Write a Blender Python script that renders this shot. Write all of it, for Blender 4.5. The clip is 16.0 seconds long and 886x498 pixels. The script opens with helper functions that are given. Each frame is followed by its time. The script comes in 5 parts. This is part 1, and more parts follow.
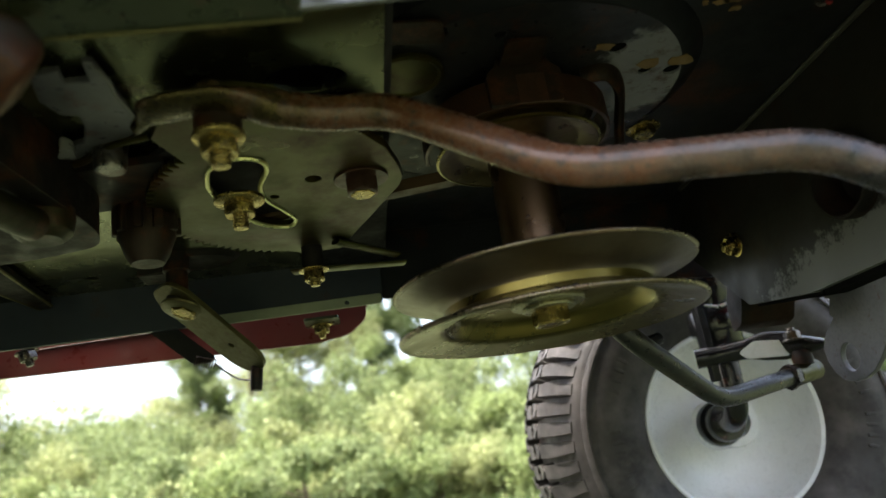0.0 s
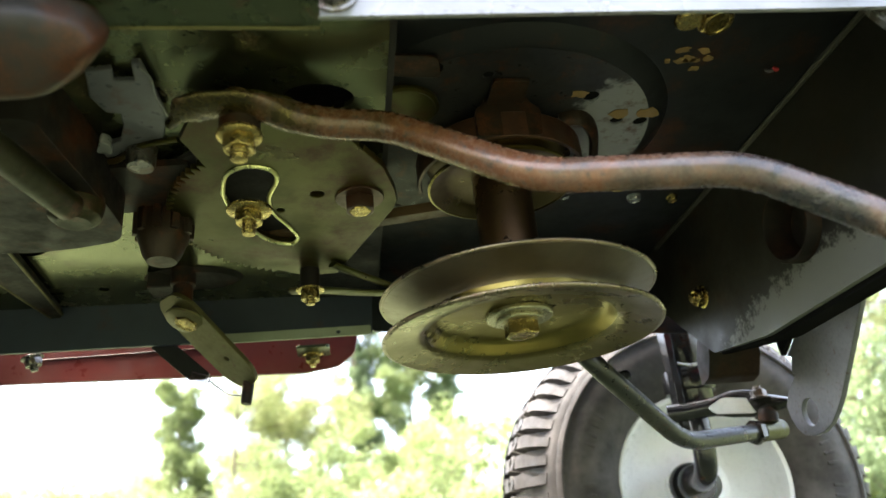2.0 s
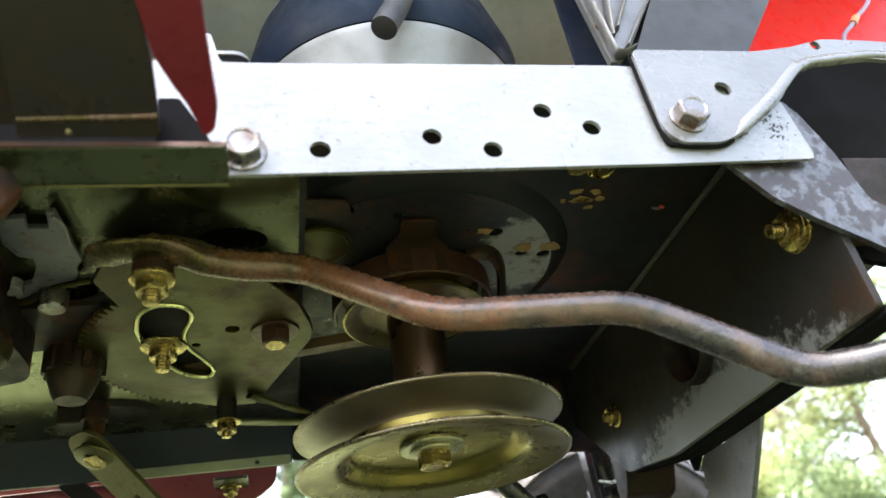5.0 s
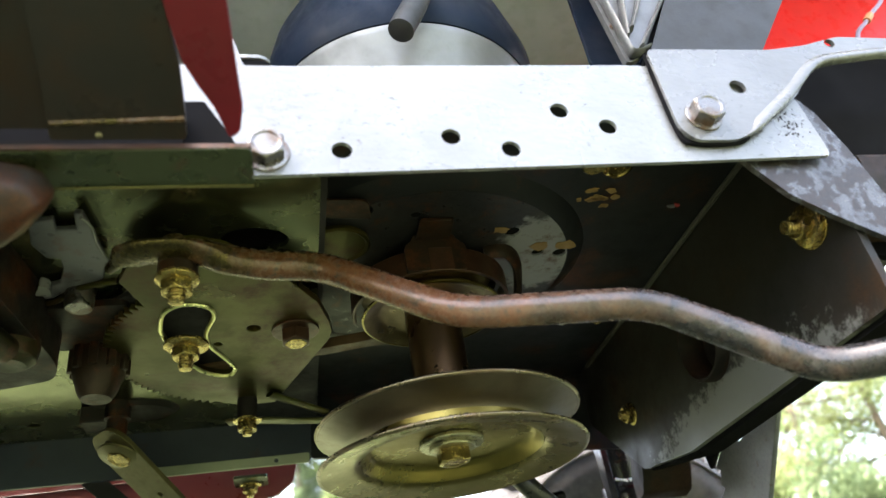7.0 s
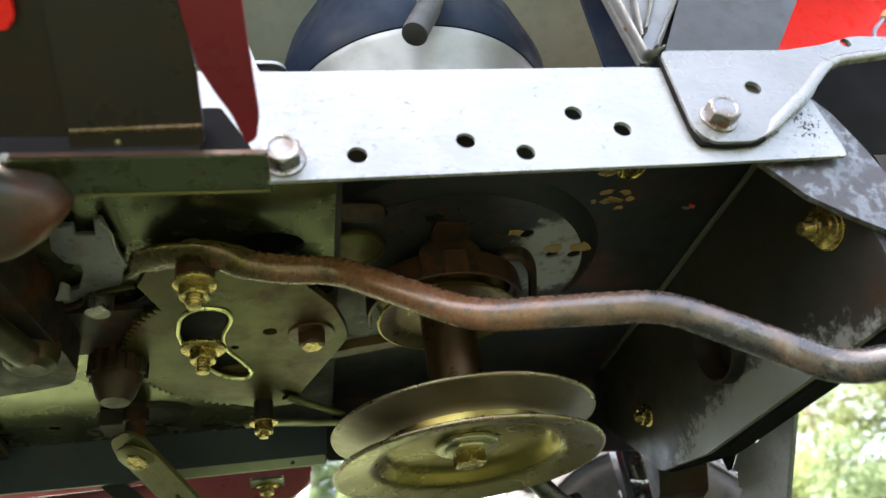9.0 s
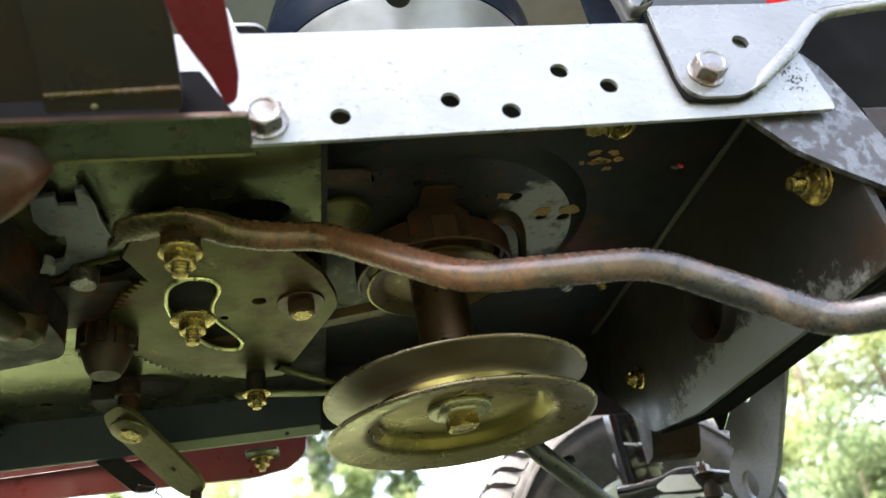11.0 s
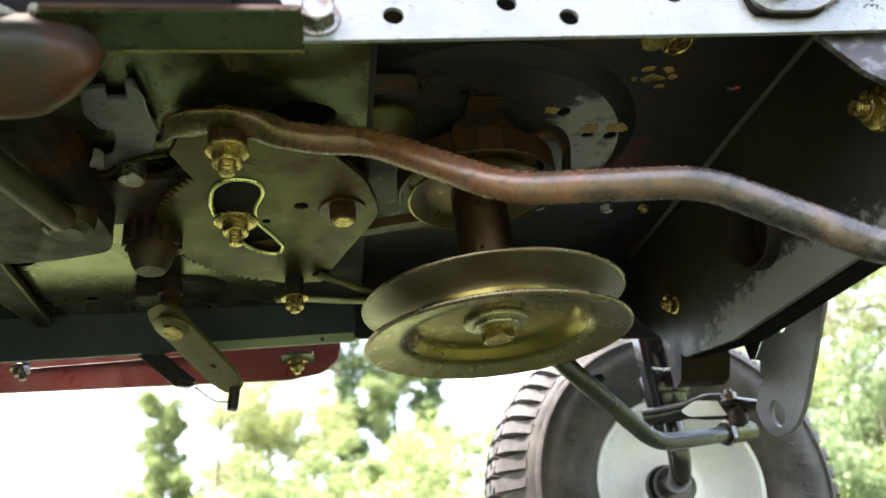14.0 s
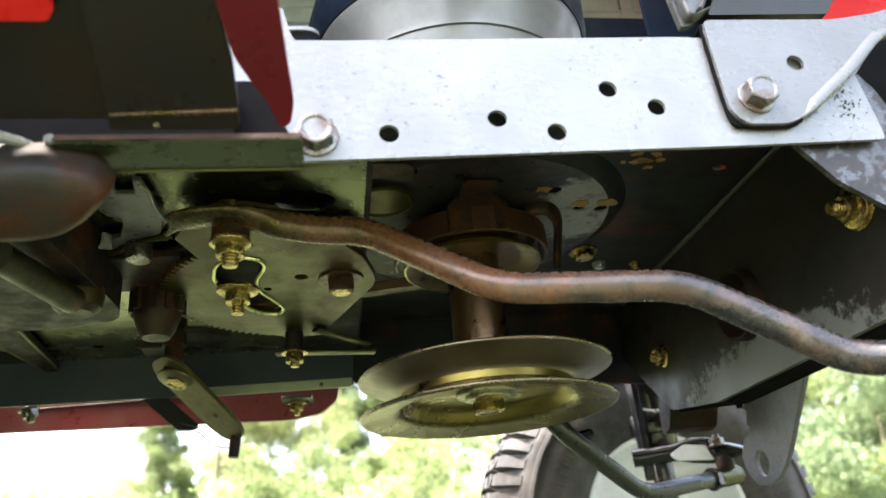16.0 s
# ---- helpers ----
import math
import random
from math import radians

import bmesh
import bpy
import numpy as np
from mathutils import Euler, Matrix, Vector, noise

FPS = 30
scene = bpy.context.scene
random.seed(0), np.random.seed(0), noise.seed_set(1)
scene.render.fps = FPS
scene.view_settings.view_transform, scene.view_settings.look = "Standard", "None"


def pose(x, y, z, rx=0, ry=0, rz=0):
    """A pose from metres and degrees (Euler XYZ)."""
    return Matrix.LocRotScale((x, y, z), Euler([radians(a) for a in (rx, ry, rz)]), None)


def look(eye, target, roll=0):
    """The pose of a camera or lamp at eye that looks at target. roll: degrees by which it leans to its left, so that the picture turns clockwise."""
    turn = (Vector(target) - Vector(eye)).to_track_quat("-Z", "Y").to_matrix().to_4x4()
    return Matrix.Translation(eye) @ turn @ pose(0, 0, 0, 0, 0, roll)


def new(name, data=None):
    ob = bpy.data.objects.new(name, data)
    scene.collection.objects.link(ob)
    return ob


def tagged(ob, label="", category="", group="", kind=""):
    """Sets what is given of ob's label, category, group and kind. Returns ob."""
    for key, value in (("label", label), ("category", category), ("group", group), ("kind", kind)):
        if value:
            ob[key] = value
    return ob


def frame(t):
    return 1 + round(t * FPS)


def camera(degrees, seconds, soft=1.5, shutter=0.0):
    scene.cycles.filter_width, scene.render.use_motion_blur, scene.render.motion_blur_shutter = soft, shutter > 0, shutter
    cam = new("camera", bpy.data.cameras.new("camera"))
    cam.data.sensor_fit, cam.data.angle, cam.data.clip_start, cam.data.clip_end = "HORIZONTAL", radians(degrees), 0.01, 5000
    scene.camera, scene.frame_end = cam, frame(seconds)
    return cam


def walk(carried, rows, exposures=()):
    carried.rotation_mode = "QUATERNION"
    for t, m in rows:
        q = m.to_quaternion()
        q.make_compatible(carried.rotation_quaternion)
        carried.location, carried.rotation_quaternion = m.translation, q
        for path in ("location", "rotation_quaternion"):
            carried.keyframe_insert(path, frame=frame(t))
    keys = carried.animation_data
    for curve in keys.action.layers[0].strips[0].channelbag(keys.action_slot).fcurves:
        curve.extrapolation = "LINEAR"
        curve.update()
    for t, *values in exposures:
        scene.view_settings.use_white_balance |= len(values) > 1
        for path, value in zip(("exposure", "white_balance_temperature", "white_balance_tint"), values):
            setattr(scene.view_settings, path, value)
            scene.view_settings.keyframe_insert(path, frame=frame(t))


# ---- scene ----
cam = camera(61.42, 16.0)
# seconds, eye, yaw, pitch, roll
PATH = [
    (0, -0.0903, -0.3413, 0.1843, -7.44, 16.89, -9.08),
    (0.5, -0.0891, -0.3599, 0.1793, -13.50, 22.32, -12.10),
    (1, -0.0789, -0.3673, 0.1518, -13.60, 24.20, -9.02),
    (1.5, -0.0885, -0.3658, 0.1350, -10.08, 24.43, -6.53),
    (2, -0.0909, -0.3652, 0.1327, -8.40, 23.94, -5.72),
    (2.5, -0.0912, -0.3685, 0.1338, -8.35, 23.84, -6.03),
    (3, -0.0878, -0.3725, 0.1352, -9.46, 24.71, -6.80),
    (3.5, -0.0853, -0.3751, 0.1347, -12.12, 26.76, -8.52),
    (4, -0.0813, -0.3826, 0.1359, -15.33, 30.15, -9.68),
    (4.2, -0.0800, -0.3843, 0.1369, -15.37, 30.84, -9.80),
    (6.5, -0.0840, -0.3892, 0.1324, -14.70, 31.73, -9.82),
    (7, -0.0853, -0.3903, 0.1323, -14.21, 31.73, -9.68),
    (7.5, -0.0866, -0.3898, 0.1321, -13.60, 31.91, -9.27),
    (8, -0.0863, -0.3908, 0.1325, -13.21, 31.85, -9.27),
    (8.5, -0.0865, -0.3910, 0.1324, -13.19, 31.95, -9.35),
    (8.7, -0.0867, -0.3917, 0.1332, -13.09, 31.96, -9.29),
    (10.8, -0.0826, -0.3902, 0.1291, -13.44, 30.68, -10.95),
    (11, -0.0842, -0.3867, 0.1292, -13.35, 29.96, -10.84),
    (11.5, -0.0891, -0.3776, 0.1269, -10.59, 24.77, -7.98),
    (12, -0.0912, -0.3775, 0.1254, -9.61, 23.00, -5.96),
    (12.5, -0.0915, -0.3795, 0.1251, -9.40, 23.41, -5.74),
    (13, -0.0905, -0.3797, 0.1250, -9.78, 23.97, -6.30),
    (13.5, -0.0900, -0.3809, 0.1258, -9.95, 24.22, -6.58),
    (14, -0.0906, -0.3817, 0.1249, -9.79, 24.53, -6.50),
    (14.5, -0.0914, -0.3811, 0.1253, -9.80, 24.46, -6.35),
    (15, -0.0916, -0.3813, 0.1248, -9.64, 24.55, -6.33),
    (15.5, -0.0913, -0.3817, 0.1255, -9.41, 24.76, -6.37),
    (15.7, -0.0929, -0.3835, 0.1252, -9.29, 25.35, -6.50),
    (15.8, -0.0886, -0.3891, 0.1334, -9.31, 25.18, -6.01),
    (15.9, -0.0854, -0.4004, 0.1458, -9.28, 24.43, -5.48),
    (16, -0.0870, -0.4165, 0.1615, -9.53, 23.78, -5.77),
]
# seconds, stops
EXPOSURES = [(0.0, 2.5), (0.2, 2.8), (0.5, 3.45), (1.3, 3.7), (15.6, 3.7), (16.0, 3.65)]
walk(cam, [(t, pose(x, y, z, 90 + pitch, 0, yaw) @ pose(0, 0, 0, 0, 0, roll)) for t, x, y, z, yaw, pitch, roll in PATH], EXPOSURES)
# focus on the pulley, the trees fall out of focus
cam.data.dof.use_dof = True
cam.data.dof.focus_distance = 0.43
cam.data.dof.aperture_fstop = 9.5

# ---- light ----
SUN_EL, SUN_AZ = 62.0, 262.0   # degrees; azimuth clockwise from +y
world = bpy.data.worlds.new("sky")
scene.world = world
world.use_nodes = True
wn = world.node_tree
wn.nodes.clear()
w_out = wn.nodes.new("ShaderNodeOutputWorld")
w_bg = wn.nodes.new("ShaderNodeBackground")
w_sky = wn.nodes.new("ShaderNodeTexSky")
w_sky.sky_type = "NISHITA"
w_sky.sun_disc = False
w_sky.sun_elevation, w_sky.sun_rotation = radians(SUN_EL), radians(SUN_AZ)
w_sky.air_density, w_sky.dust_density, w_sky.ozone_density = 1.0, 6.0, 0.6
w_sat = wn.nodes.new("ShaderNodeHueSaturation")
w_sat.inputs["Saturation"].default_value = 0.72     # thin high cloud
w_bg.inputs["Strength"].default_value = 0.15
wn.links.new(w_sky.outputs[0], w_sat.inputs["Color"])
wn.links.new(w_sat.outputs[0], w_bg.inputs["Color"])
wn.links.new(w_bg.outputs[0], w_out.inputs["Surface"])

sun_data = bpy.data.lights.new("sun", "SUN")
sun_data.energy, sun_data.angle, sun_data.color = 1.9, radians(20), (1.0, 0.93, 0.83)
sun = new("sun", sun_data)
_a, _e = radians(SUN_AZ), radians(SUN_EL)
sun.matrix_world = look((20 * math.sin(_a) * math.cos(_e), 20 * math.cos(_a) * math.cos(_e), 20 * math.sin(_e)), (0, 0, 0))


# ---- materials ----
def principled(name):
    m = bpy.data.materials.new(name)
    m.use_nodes = True
    nt = m.node_tree
    b = next(n for n in nt.nodes if n.type == "BSDF_PRINCIPLED")
    return m, nt, b


def noise_node(nt, scale, detail=6.0, rough=0.6, stretch=None):
    tc = nt.nodes.new("ShaderNodeTexCoord")
    src = tc.outputs["Object"]
    if stretch:
        mp = nt.nodes.new("ShaderNodeMapping")
        mp.inputs["Scale"].default_value = stretch
        nt.links.new(src, mp.inputs["Vector"])
        src = mp.outputs["Vector"]
    n = nt.nodes.new("ShaderNodeTexNoise")
    n.inputs["Scale"].default_value, n.inputs["Detail"].default_value, n.inputs["Roughness"].default_value = scale, detail, rough
    nt.links.new(src, n.inputs["Vector"])
    return n.outputs["Fac"]


def ramp(nt, fac, stops):
    r = nt.nodes.new("ShaderNodeValToRGB")
    els = r.color_ramp.elements
    while len(els) < len(stops):
        els.new(0.5)
    for el, (p, c) in zip(els, stops):
        el.position = p
        el.color = (*c, 1) if len(c) == 3 else c
    nt.links.new(fac, r.inputs["Fac"])
    return r.outputs["Color"]


def mix(nt, fac, a, b):
    n = nt.nodes.new("ShaderNodeMix")
    n.data_type = "RGBA"
    for sock, v in ((n.inputs[0], fac), (n.inputs[6], a), (n.inputs[7], b)):
        if isinstance(v, (int, float)):
            sock.default_value = v
        elif isinstance(v, tuple):
            sock.default_value = (*v, 1)
        else:
            nt.links.new(v, sock)
    return n.outputs[2]


def remap(nt, fac, lo, hi, a=0.0, b=1.0):
    n = nt.nodes.new("ShaderNodeMapRange")
    n.inputs["From Min"].default_value, n.inputs["From Max"].default_value = lo, hi
    n.inputs["To Min"].default_value, n.inputs["To Max"].default_value = a, b
    nt.links.new(fac, n.inputs["Value"])
    return n.outputs["Result"]


def bump(nt, bsdf, height, strength, dist=0.001):
    n = nt.nodes.new("ShaderNodeBump")
    n.inputs["Strength"].default_value, n.inputs["Distance"].default_value = strength, dist
    nt.links.new(height, n.inputs["Height"])
    nt.links.new(n.outputs["Normal"], bsdf.inputs["Normal"])


RUST_A, RUST_B = (0.090, 0.030, 0.012), (0.030, 0.012, 0.007)


def worn(name, base, metallic, rough, rust=0.0, rust_scale=40.0, dark=0.5, relief=0.15, stretch=None, dust=(0.12, 0.10, 0.07), dusty=0.15, spec=0.5, rust_from=None, bare=None, mottle=0.35, flake=None, grain=0.25, crisp=0.08):
    """Metal or paint with a mottled tone, grime and patches of rust; rust is the share that has rusted."""
    m, nt, b = principled(name)
    big = noise_node(nt, rust_scale * 0.35, 4.0, 0.55, stretch)
    fine = noise_node(nt, 900.0, 5.0, 0.7, stretch)
    mid = noise_node(nt, rust_scale, 8.0, 0.68)
    blot = noise_node(nt, rust_scale * 1.7, 6.0, 0.65)
    tone = mix(nt, remap(nt, big, 0.38, 0.62), tuple(c * dark for c in base), base)
    tone = mix(nt, remap(nt, blot, 0.5, 0.7, 0.0, mottle), tone, tuple(c * dark * 0.6 for c in base))
    tone = mix(nt, remap(nt, fine, 0.3, 0.7, 0.0, grain), tone, tuple(c * 0.6 for c in base))
    tone = mix(nt, remap(nt, noise_node(nt, 22.0, 5.0, 0.6), 0.45, 0.75, 0.0, dusty), tone, dust)
    if bare:
        # a scraped patch: centre, radii, colour
        mp = nt.nodes.new("ShaderNodeMapping")
        mp.vector_type = "TEXTURE"
        mp.inputs["Location"].default_value, mp.inputs["Scale"].default_value = bare[0], bare[1]
        nt.links.new(nt.nodes.new("ShaderNodeTexCoord").outputs["Object"], mp.inputs["Vector"])
        ln = nt.nodes.new("ShaderNodeVectorMath")
        ln.operation = "LENGTH"
        nt.links.new(mp.outputs["Vector"], ln.inputs[0])
        ad = nt.nodes.new("ShaderNodeMath")
        nt.links.new(ln.outputs["Value"], ad.inputs[0])
        nt.links.new(remap(nt, noise_node(nt, 120.0, 6.0, 0.7), 0.3, 0.7, -0.22, 0.22), ad.inputs[1])
        tone = mix(nt, remap(nt, ad.outputs[0], *(bare[3] if len(bare) > 3 else (0.85, 1.05, 1.0)), 0.0), tone, bare[2])
    if rust > 0:
        edge = 0.655 - rust * 0.36
        src = mid
        if rust_from:
            # more rust towards low x: (x of least, x of most, extra share)
            sep = nt.nodes.new("ShaderNodeSeparateXYZ")
            nt.links.new(nt.nodes.new("ShaderNodeTexCoord").outputs["Object"], sep.inputs[0])
            add = nt.nodes.new("ShaderNodeMath")
            nt.links.new(mid, add.inputs[0])
            nt.links.new(remap(nt, sep.outputs[0], rust_from[0], rust_from[1], 0.0, rust_from[2]), add.inputs[1])
            src = add.outputs[0]
        mask = remap(nt, src, edge - crisp * 0.9, edge + crisp * 1.1)
        rustc = mix(nt, remap(nt, fine, 0.35, 0.65), *(flake or (RUST_A, RUST_B)))
        tone = mix(nt, mask, tone, rustc)
        nt.links.new(remap(nt, mask, 0.0, 1.0, metallic, 0.30), b.inputs["Metallic"])
        rg = nt.nodes.new("ShaderNodeMath")
        rg.operation = "MAXIMUM"
        nt.links.new(remap(nt, mask, 0.0, 1.0, 0.0, 0.42), rg.inputs[0])
        nt.links.new(remap(nt, blot, 0.35, 0.65, rough * 0.75, min(1.0, rough * 1.35)), rg.inputs[1])
        nt.links.new(rg.outputs[0], b.inputs["Roughness"])
    else:
        b.inputs["Metallic"].default_value = metallic
        nt.links.new(remap(nt, blot, 0.35, 0.65, rough * 0.75, min(1.0, rough * 1.35)), b.inputs["Roughness"])
    b.inputs["Specular IOR Level"].default_value = spec
    nt.links.new(tone, b.inputs["Base Color"])
    bump(nt, b, mid if rust > 0 else fine, relief, 0.0006)
    return m


def rail_material(name, k):
    """Grey paint with orange peel, fine scratches and small dark chips."""
    m, nt, b = principled(name)
    peel = noise_node(nt, 170.0, 3.0, 0.5, (1, 1, 1.6))
    wear = noise_node(nt, 26.0, 6.0, 0.62)
    big = noise_node(nt, 9.0, 4.0, 0.6)
    fleck = noise_node(nt, 420.0, 4.0, 0.62, (0.6, 1, 1))
    patch = noise_node(nt, 34.0, 4.0, 0.6)
    c = mix(nt, remap(nt, big, 0.35, 0.65), tuple(k * v for v in (0.155, 0.156, 0.160)), tuple(k * v for v in (0.212, 0.213, 0.218)))
    c = mix(nt, remap(nt, wear, 0.50, 0.68, 0.0, 0.45), c, tuple(k * v for v in (0.140, 0.141, 0.146)))
    mul = nt.nodes.new("ShaderNodeMath")
    mul.operation = "MULTIPLY"
    nt.links.new(remap(nt, fleck, 0.60, 0.66), mul.inputs[0])
    nt.links.new(remap(nt, patch, 0.50, 0.62), mul.inputs[1])
    c = mix(nt, mul.outputs[0], c, (0.050, 0.046, 0.046))
    nt.links.new(c, b.inputs["Base Color"])
    b.inputs["Metallic"].default_value = 0.25
    b.inputs["Specular IOR Level"].default_value = 0.6
    nt.links.new(remap(nt, wear, 0.35, 0.65, 0.20, 0.36), b.inputs["Roughness"])
    bump(nt, b, peel, 0.5, 0.0006)
    return m


GALV = rail_material("grey_painted_steel", 1.0)
BRACKM = rail_material("grey_bracket_steel", 0.70)
PAN = worn("frame_pan_paint", (0.185, 0.198, 0.105), 0.95, 0.23, rust=0.03, rust_scale=30, dark=0.75, relief=0.06, dusty=0.25, dust=(0.05, 0.045, 0.03), mottle=0.2)
FLANGEM = worn("olive_flange_steel", (0.050, 0.064, 0.032), 0.7, 0.30, rust=0.06, rust_scale=60, dark=0.8, relief=0.08, dusty=0.2, dust=(0.05, 0.045, 0.03), mottle=0.2)
BLACK = worn("black_frame_paint", (0.013, 0.014, 0.017), 0.0, 0.38, rust=0.08, rust_scale=24, dark=0.7, relief=0.10, dusty=0.3, dust=(0.017, 0.015, 0.014), spec=0.18)
BLACKG = worn("gloss_black_paint", (0.012, 0.0125, 0.014), 0.0, 0.16, rust=0.02, rust_scale=90, dark=0.7, relief=0.12, dusty=0.1, spec=0.6)
FLAKED = worn("flaking_dark_paint", (0.085, 0.086, 0.093), 0.35, 0.26, crisp=0.018, rust=0.47, rust_scale=120, dark=0.6, relief=0.5, flake=((0.012, 0.011, 0.011), (0.03, 0.02, 0.016)))
RUSTD = worn("dark_rusty_iron", (0.022, 0.013, 0.009), 0.3, 0.45, rust=0.25, rust_scale=70, dark=0.5, relief=0.3, spec=0.2)
DGREY = worn("dark_grey_steel", (0.022, 0.022, 0.024), 0.1, 0.4, spec=0.15, rust=0.1, rust_scale=60, dark=0.7, relief=0.1)
# olive base holds some of the green reflected from the grass
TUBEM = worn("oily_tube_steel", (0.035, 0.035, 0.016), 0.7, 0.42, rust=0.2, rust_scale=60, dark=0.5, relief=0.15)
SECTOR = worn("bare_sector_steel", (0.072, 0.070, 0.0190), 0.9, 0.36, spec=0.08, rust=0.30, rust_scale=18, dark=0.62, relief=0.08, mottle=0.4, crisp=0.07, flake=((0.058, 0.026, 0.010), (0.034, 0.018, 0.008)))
RUSTY = worn("rusty_brown_steel", (0.052, 0.023, 0.013), 0.45, 0.38, rust=0.22, rust_scale=80, dark=0.6, relief=0.25)


def rod_material():
    """Bare bar: rust-brown at low x, worn dark steel further on, with a smooth, pitted skin."""
    m, nt, b = principled("worn_rod_steel")
    mid = noise_node(nt, 60.0, 6.0, 0.65)
    pit = noise_node(nt, 320.0, 6.0, 0.7)
    sep = nt.nodes.new("ShaderNodeSeparateXYZ")
    nt.links.new(nt.nodes.new("ShaderNodeTexCoord").outputs["Object"], sep.inputs[0])
    add = nt.nodes.new("ShaderNodeMath")
    nt.links.new(remap(nt, sep.outputs[0], -0.152, 0.085), add.inputs[0])
    nt.links.new(remap(nt, mid, 0.3, 0.7, -0.22, 0.22), add.inputs[1])
    c = ramp(nt, add.outputs[0], [(0.0, (0.064, 0.050, 0.017)), (0.10, (0.064, 0.040, 0.016)), (0.24, (0.085, 0.038, 0.019)), (0.42, (0.125, 0.054, 0.027)), (0.58, (0.150, 0.068, 0.040)), (0.76, (0.080, 0.050, 0.037)), (1.0, (0.014, 0.0135, 0.015))])
    c = mix(nt, remap(nt, pit, 0.54, 0.62, 0.0, 0.9), c, (0.022, 0.016, 0.014))
    c = mix(nt, remap(nt, mid, 0.58, 0.72, 0.0, 0.6), c, (0.05, 0.030, 0.022))
    bare = nt.nodes.new("ShaderNodeMath")
    bare.operation = "MULTIPLY"
    nt.links.new(remap(nt, noise_node(nt, 210.0, 7.0, 0.7, (0.5, 1, 1)), 0.56, 0.62, 0.0, 0.15), bare.inputs[0])
    nt.links.new(remap(nt, add.outputs[0], 0.55, 0.83), bare.inputs[1])
    c = mix(nt, bare.outputs[0], c, (0.22, 0.205, 0.195))
    nt.links.new(c, b.inputs["Base Color"])
    nt.links.new(remap(nt, add.outputs[0], 0.02, 0.22, 0.80, 0.12), b.inputs["Metallic"])
    b.inputs["Specular IOR Level"].default_value = 0.6
    nt.links.new(remap(nt, pit, 0.35, 0.62, 0.15, 0.38), b.inputs["Roughness"])
    bump(nt, b, pit, 0.25, 0.00018)
    return m


RODM = rod_material()
# black paint lifted towards blue; the glare veil is in the colour
FARM = worn("veiled_black_paint", (0.026, 0.034, 0.050), 0.0, 0.40, rust=0.05, rust_scale=24, dark=0.8, relief=0.1, dusty=0.2, dust=(0.03, 0.03, 0.03), spec=0.4)
PULLEY = worn("plated_pulley_steel", (0.27, 0.215, 0.062), 1.0, 0.29, rust=0.0, rust_scale=18, dark=0.72, relief=0.03, mottle=0.3, dusty=0.12, dust=(0.12, 0.08, 0.045), flake=((0.16, 0.095, 0.05), (0.11, 0.07, 0.04)))
PULLEYD = worn("dull_plated_flange", (0.180, 0.145, 0.050), 1.0, 0.28, rust=0.16, rust_scale=22, dark=0.7, relief=0.03, mottle=0.3, dusty=0.2, dust=(0.11, 0.07, 0.035), flake=((0.15, 0.10, 0.045), (0.10, 0.065, 0.03)))
GROOVE = worn("worn_groove_steel", (0.42, 0.375, 0.31), 1.0, 0.40, rust=0.10, rust_scale=16, dark=0.75, relief=0.04, mottle=0.35, dusty=0.1, dust=(0.10, 0.07, 0.05), flake=((0.13, 0.075, 0.05), (0.08, 0.05, 0.035)))
RIMEDGE = worn("bright_worn_rim", (0.26, 0.215, 0.145), 1.0, 0.28, rust=0.16, rust_scale=50, dark=0.7, relief=0.06, flake=((0.16, 0.08, 0.045), (0.09, 0.05, 0.03)))
# far lighter than the sector steel: shine of the slot edge as colour
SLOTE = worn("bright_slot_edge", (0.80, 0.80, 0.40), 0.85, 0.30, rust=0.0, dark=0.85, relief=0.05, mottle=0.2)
SPECK = worn("silver_speck", (0.55, 0.56, 0.60), 0.9, 0.28, dark=0.7)
HUBM = worn("hub_steel", (0.17, 0.105, 0.064), 0.95, 0.27, rust=0.0, rust_scale=30, dark=0.75, relief=0.1)
ZINC = worn("yellow_zinc", (0.46, 0.345, 0.120), 0.9, 0.24, rust=0.08, rust_scale=140, dark=0.6, relief=0.12)
WASH = worn("zinc_washer", (0.40, 0.38, 0.26), 0.9, 0.3, rust=0.04, rust_scale=300, dark=0.8)
BOLTG = worn("grey_bolt_steel", (0.21, 0.20, 0.19), 0.95, 0.27, rust=0.30, rust_scale=90, dark=0.6, relief=0.2, mottle=0.4, flake=((0.11, 0.052, 0.024), (0.05, 0.028, 0.016)))
RED = worn("red_body_paint", (0.52, 0.014, 0.013), 0.0, 0.30, dark=0.9, relief=0.05, dusty=0.03, spec=0.12, mottle=0.15)
# duller, browner red than the hood
BOARDR = worn("dull_board_red", (0.135, 0.022, 0.018), 0.0, 0.36, dark=0.75, relief=0.08, dusty=0.35, dust=(0.12, 0.06, 0.045), spec=0.4, mottle=0.25)
# darker copy of the body red, with the blade's shade in its colour
DRED = worn("shaded_crimson_paint", (0.112, 0.004, 0.013), 0.0, 0.32, dark=0.7, relief=0.05, dusty=0.12, dust=(0.09, 0.04, 0.035), spec=0.2, mottle=0.25)
BRIGHT = worn("bare_bright_steel", (0.75, 0.76, 0.78), 1.0, 0.24, dark=0.9, relief=0.05)
LILAC = worn("slate_bracket_paint", (0.120, 0.120, 0.140), 0.45, 0.34, dark=0.8, relief=0.15, rust=0.05, rust_scale=90, spec=0.3)
BLOCKM = worn("dull_block_alloy", (0.025, 0.025, 0.023), 0.6, 0.38, dark=0.9, relief=0.12, dusty=0.04, mottle=0.08)
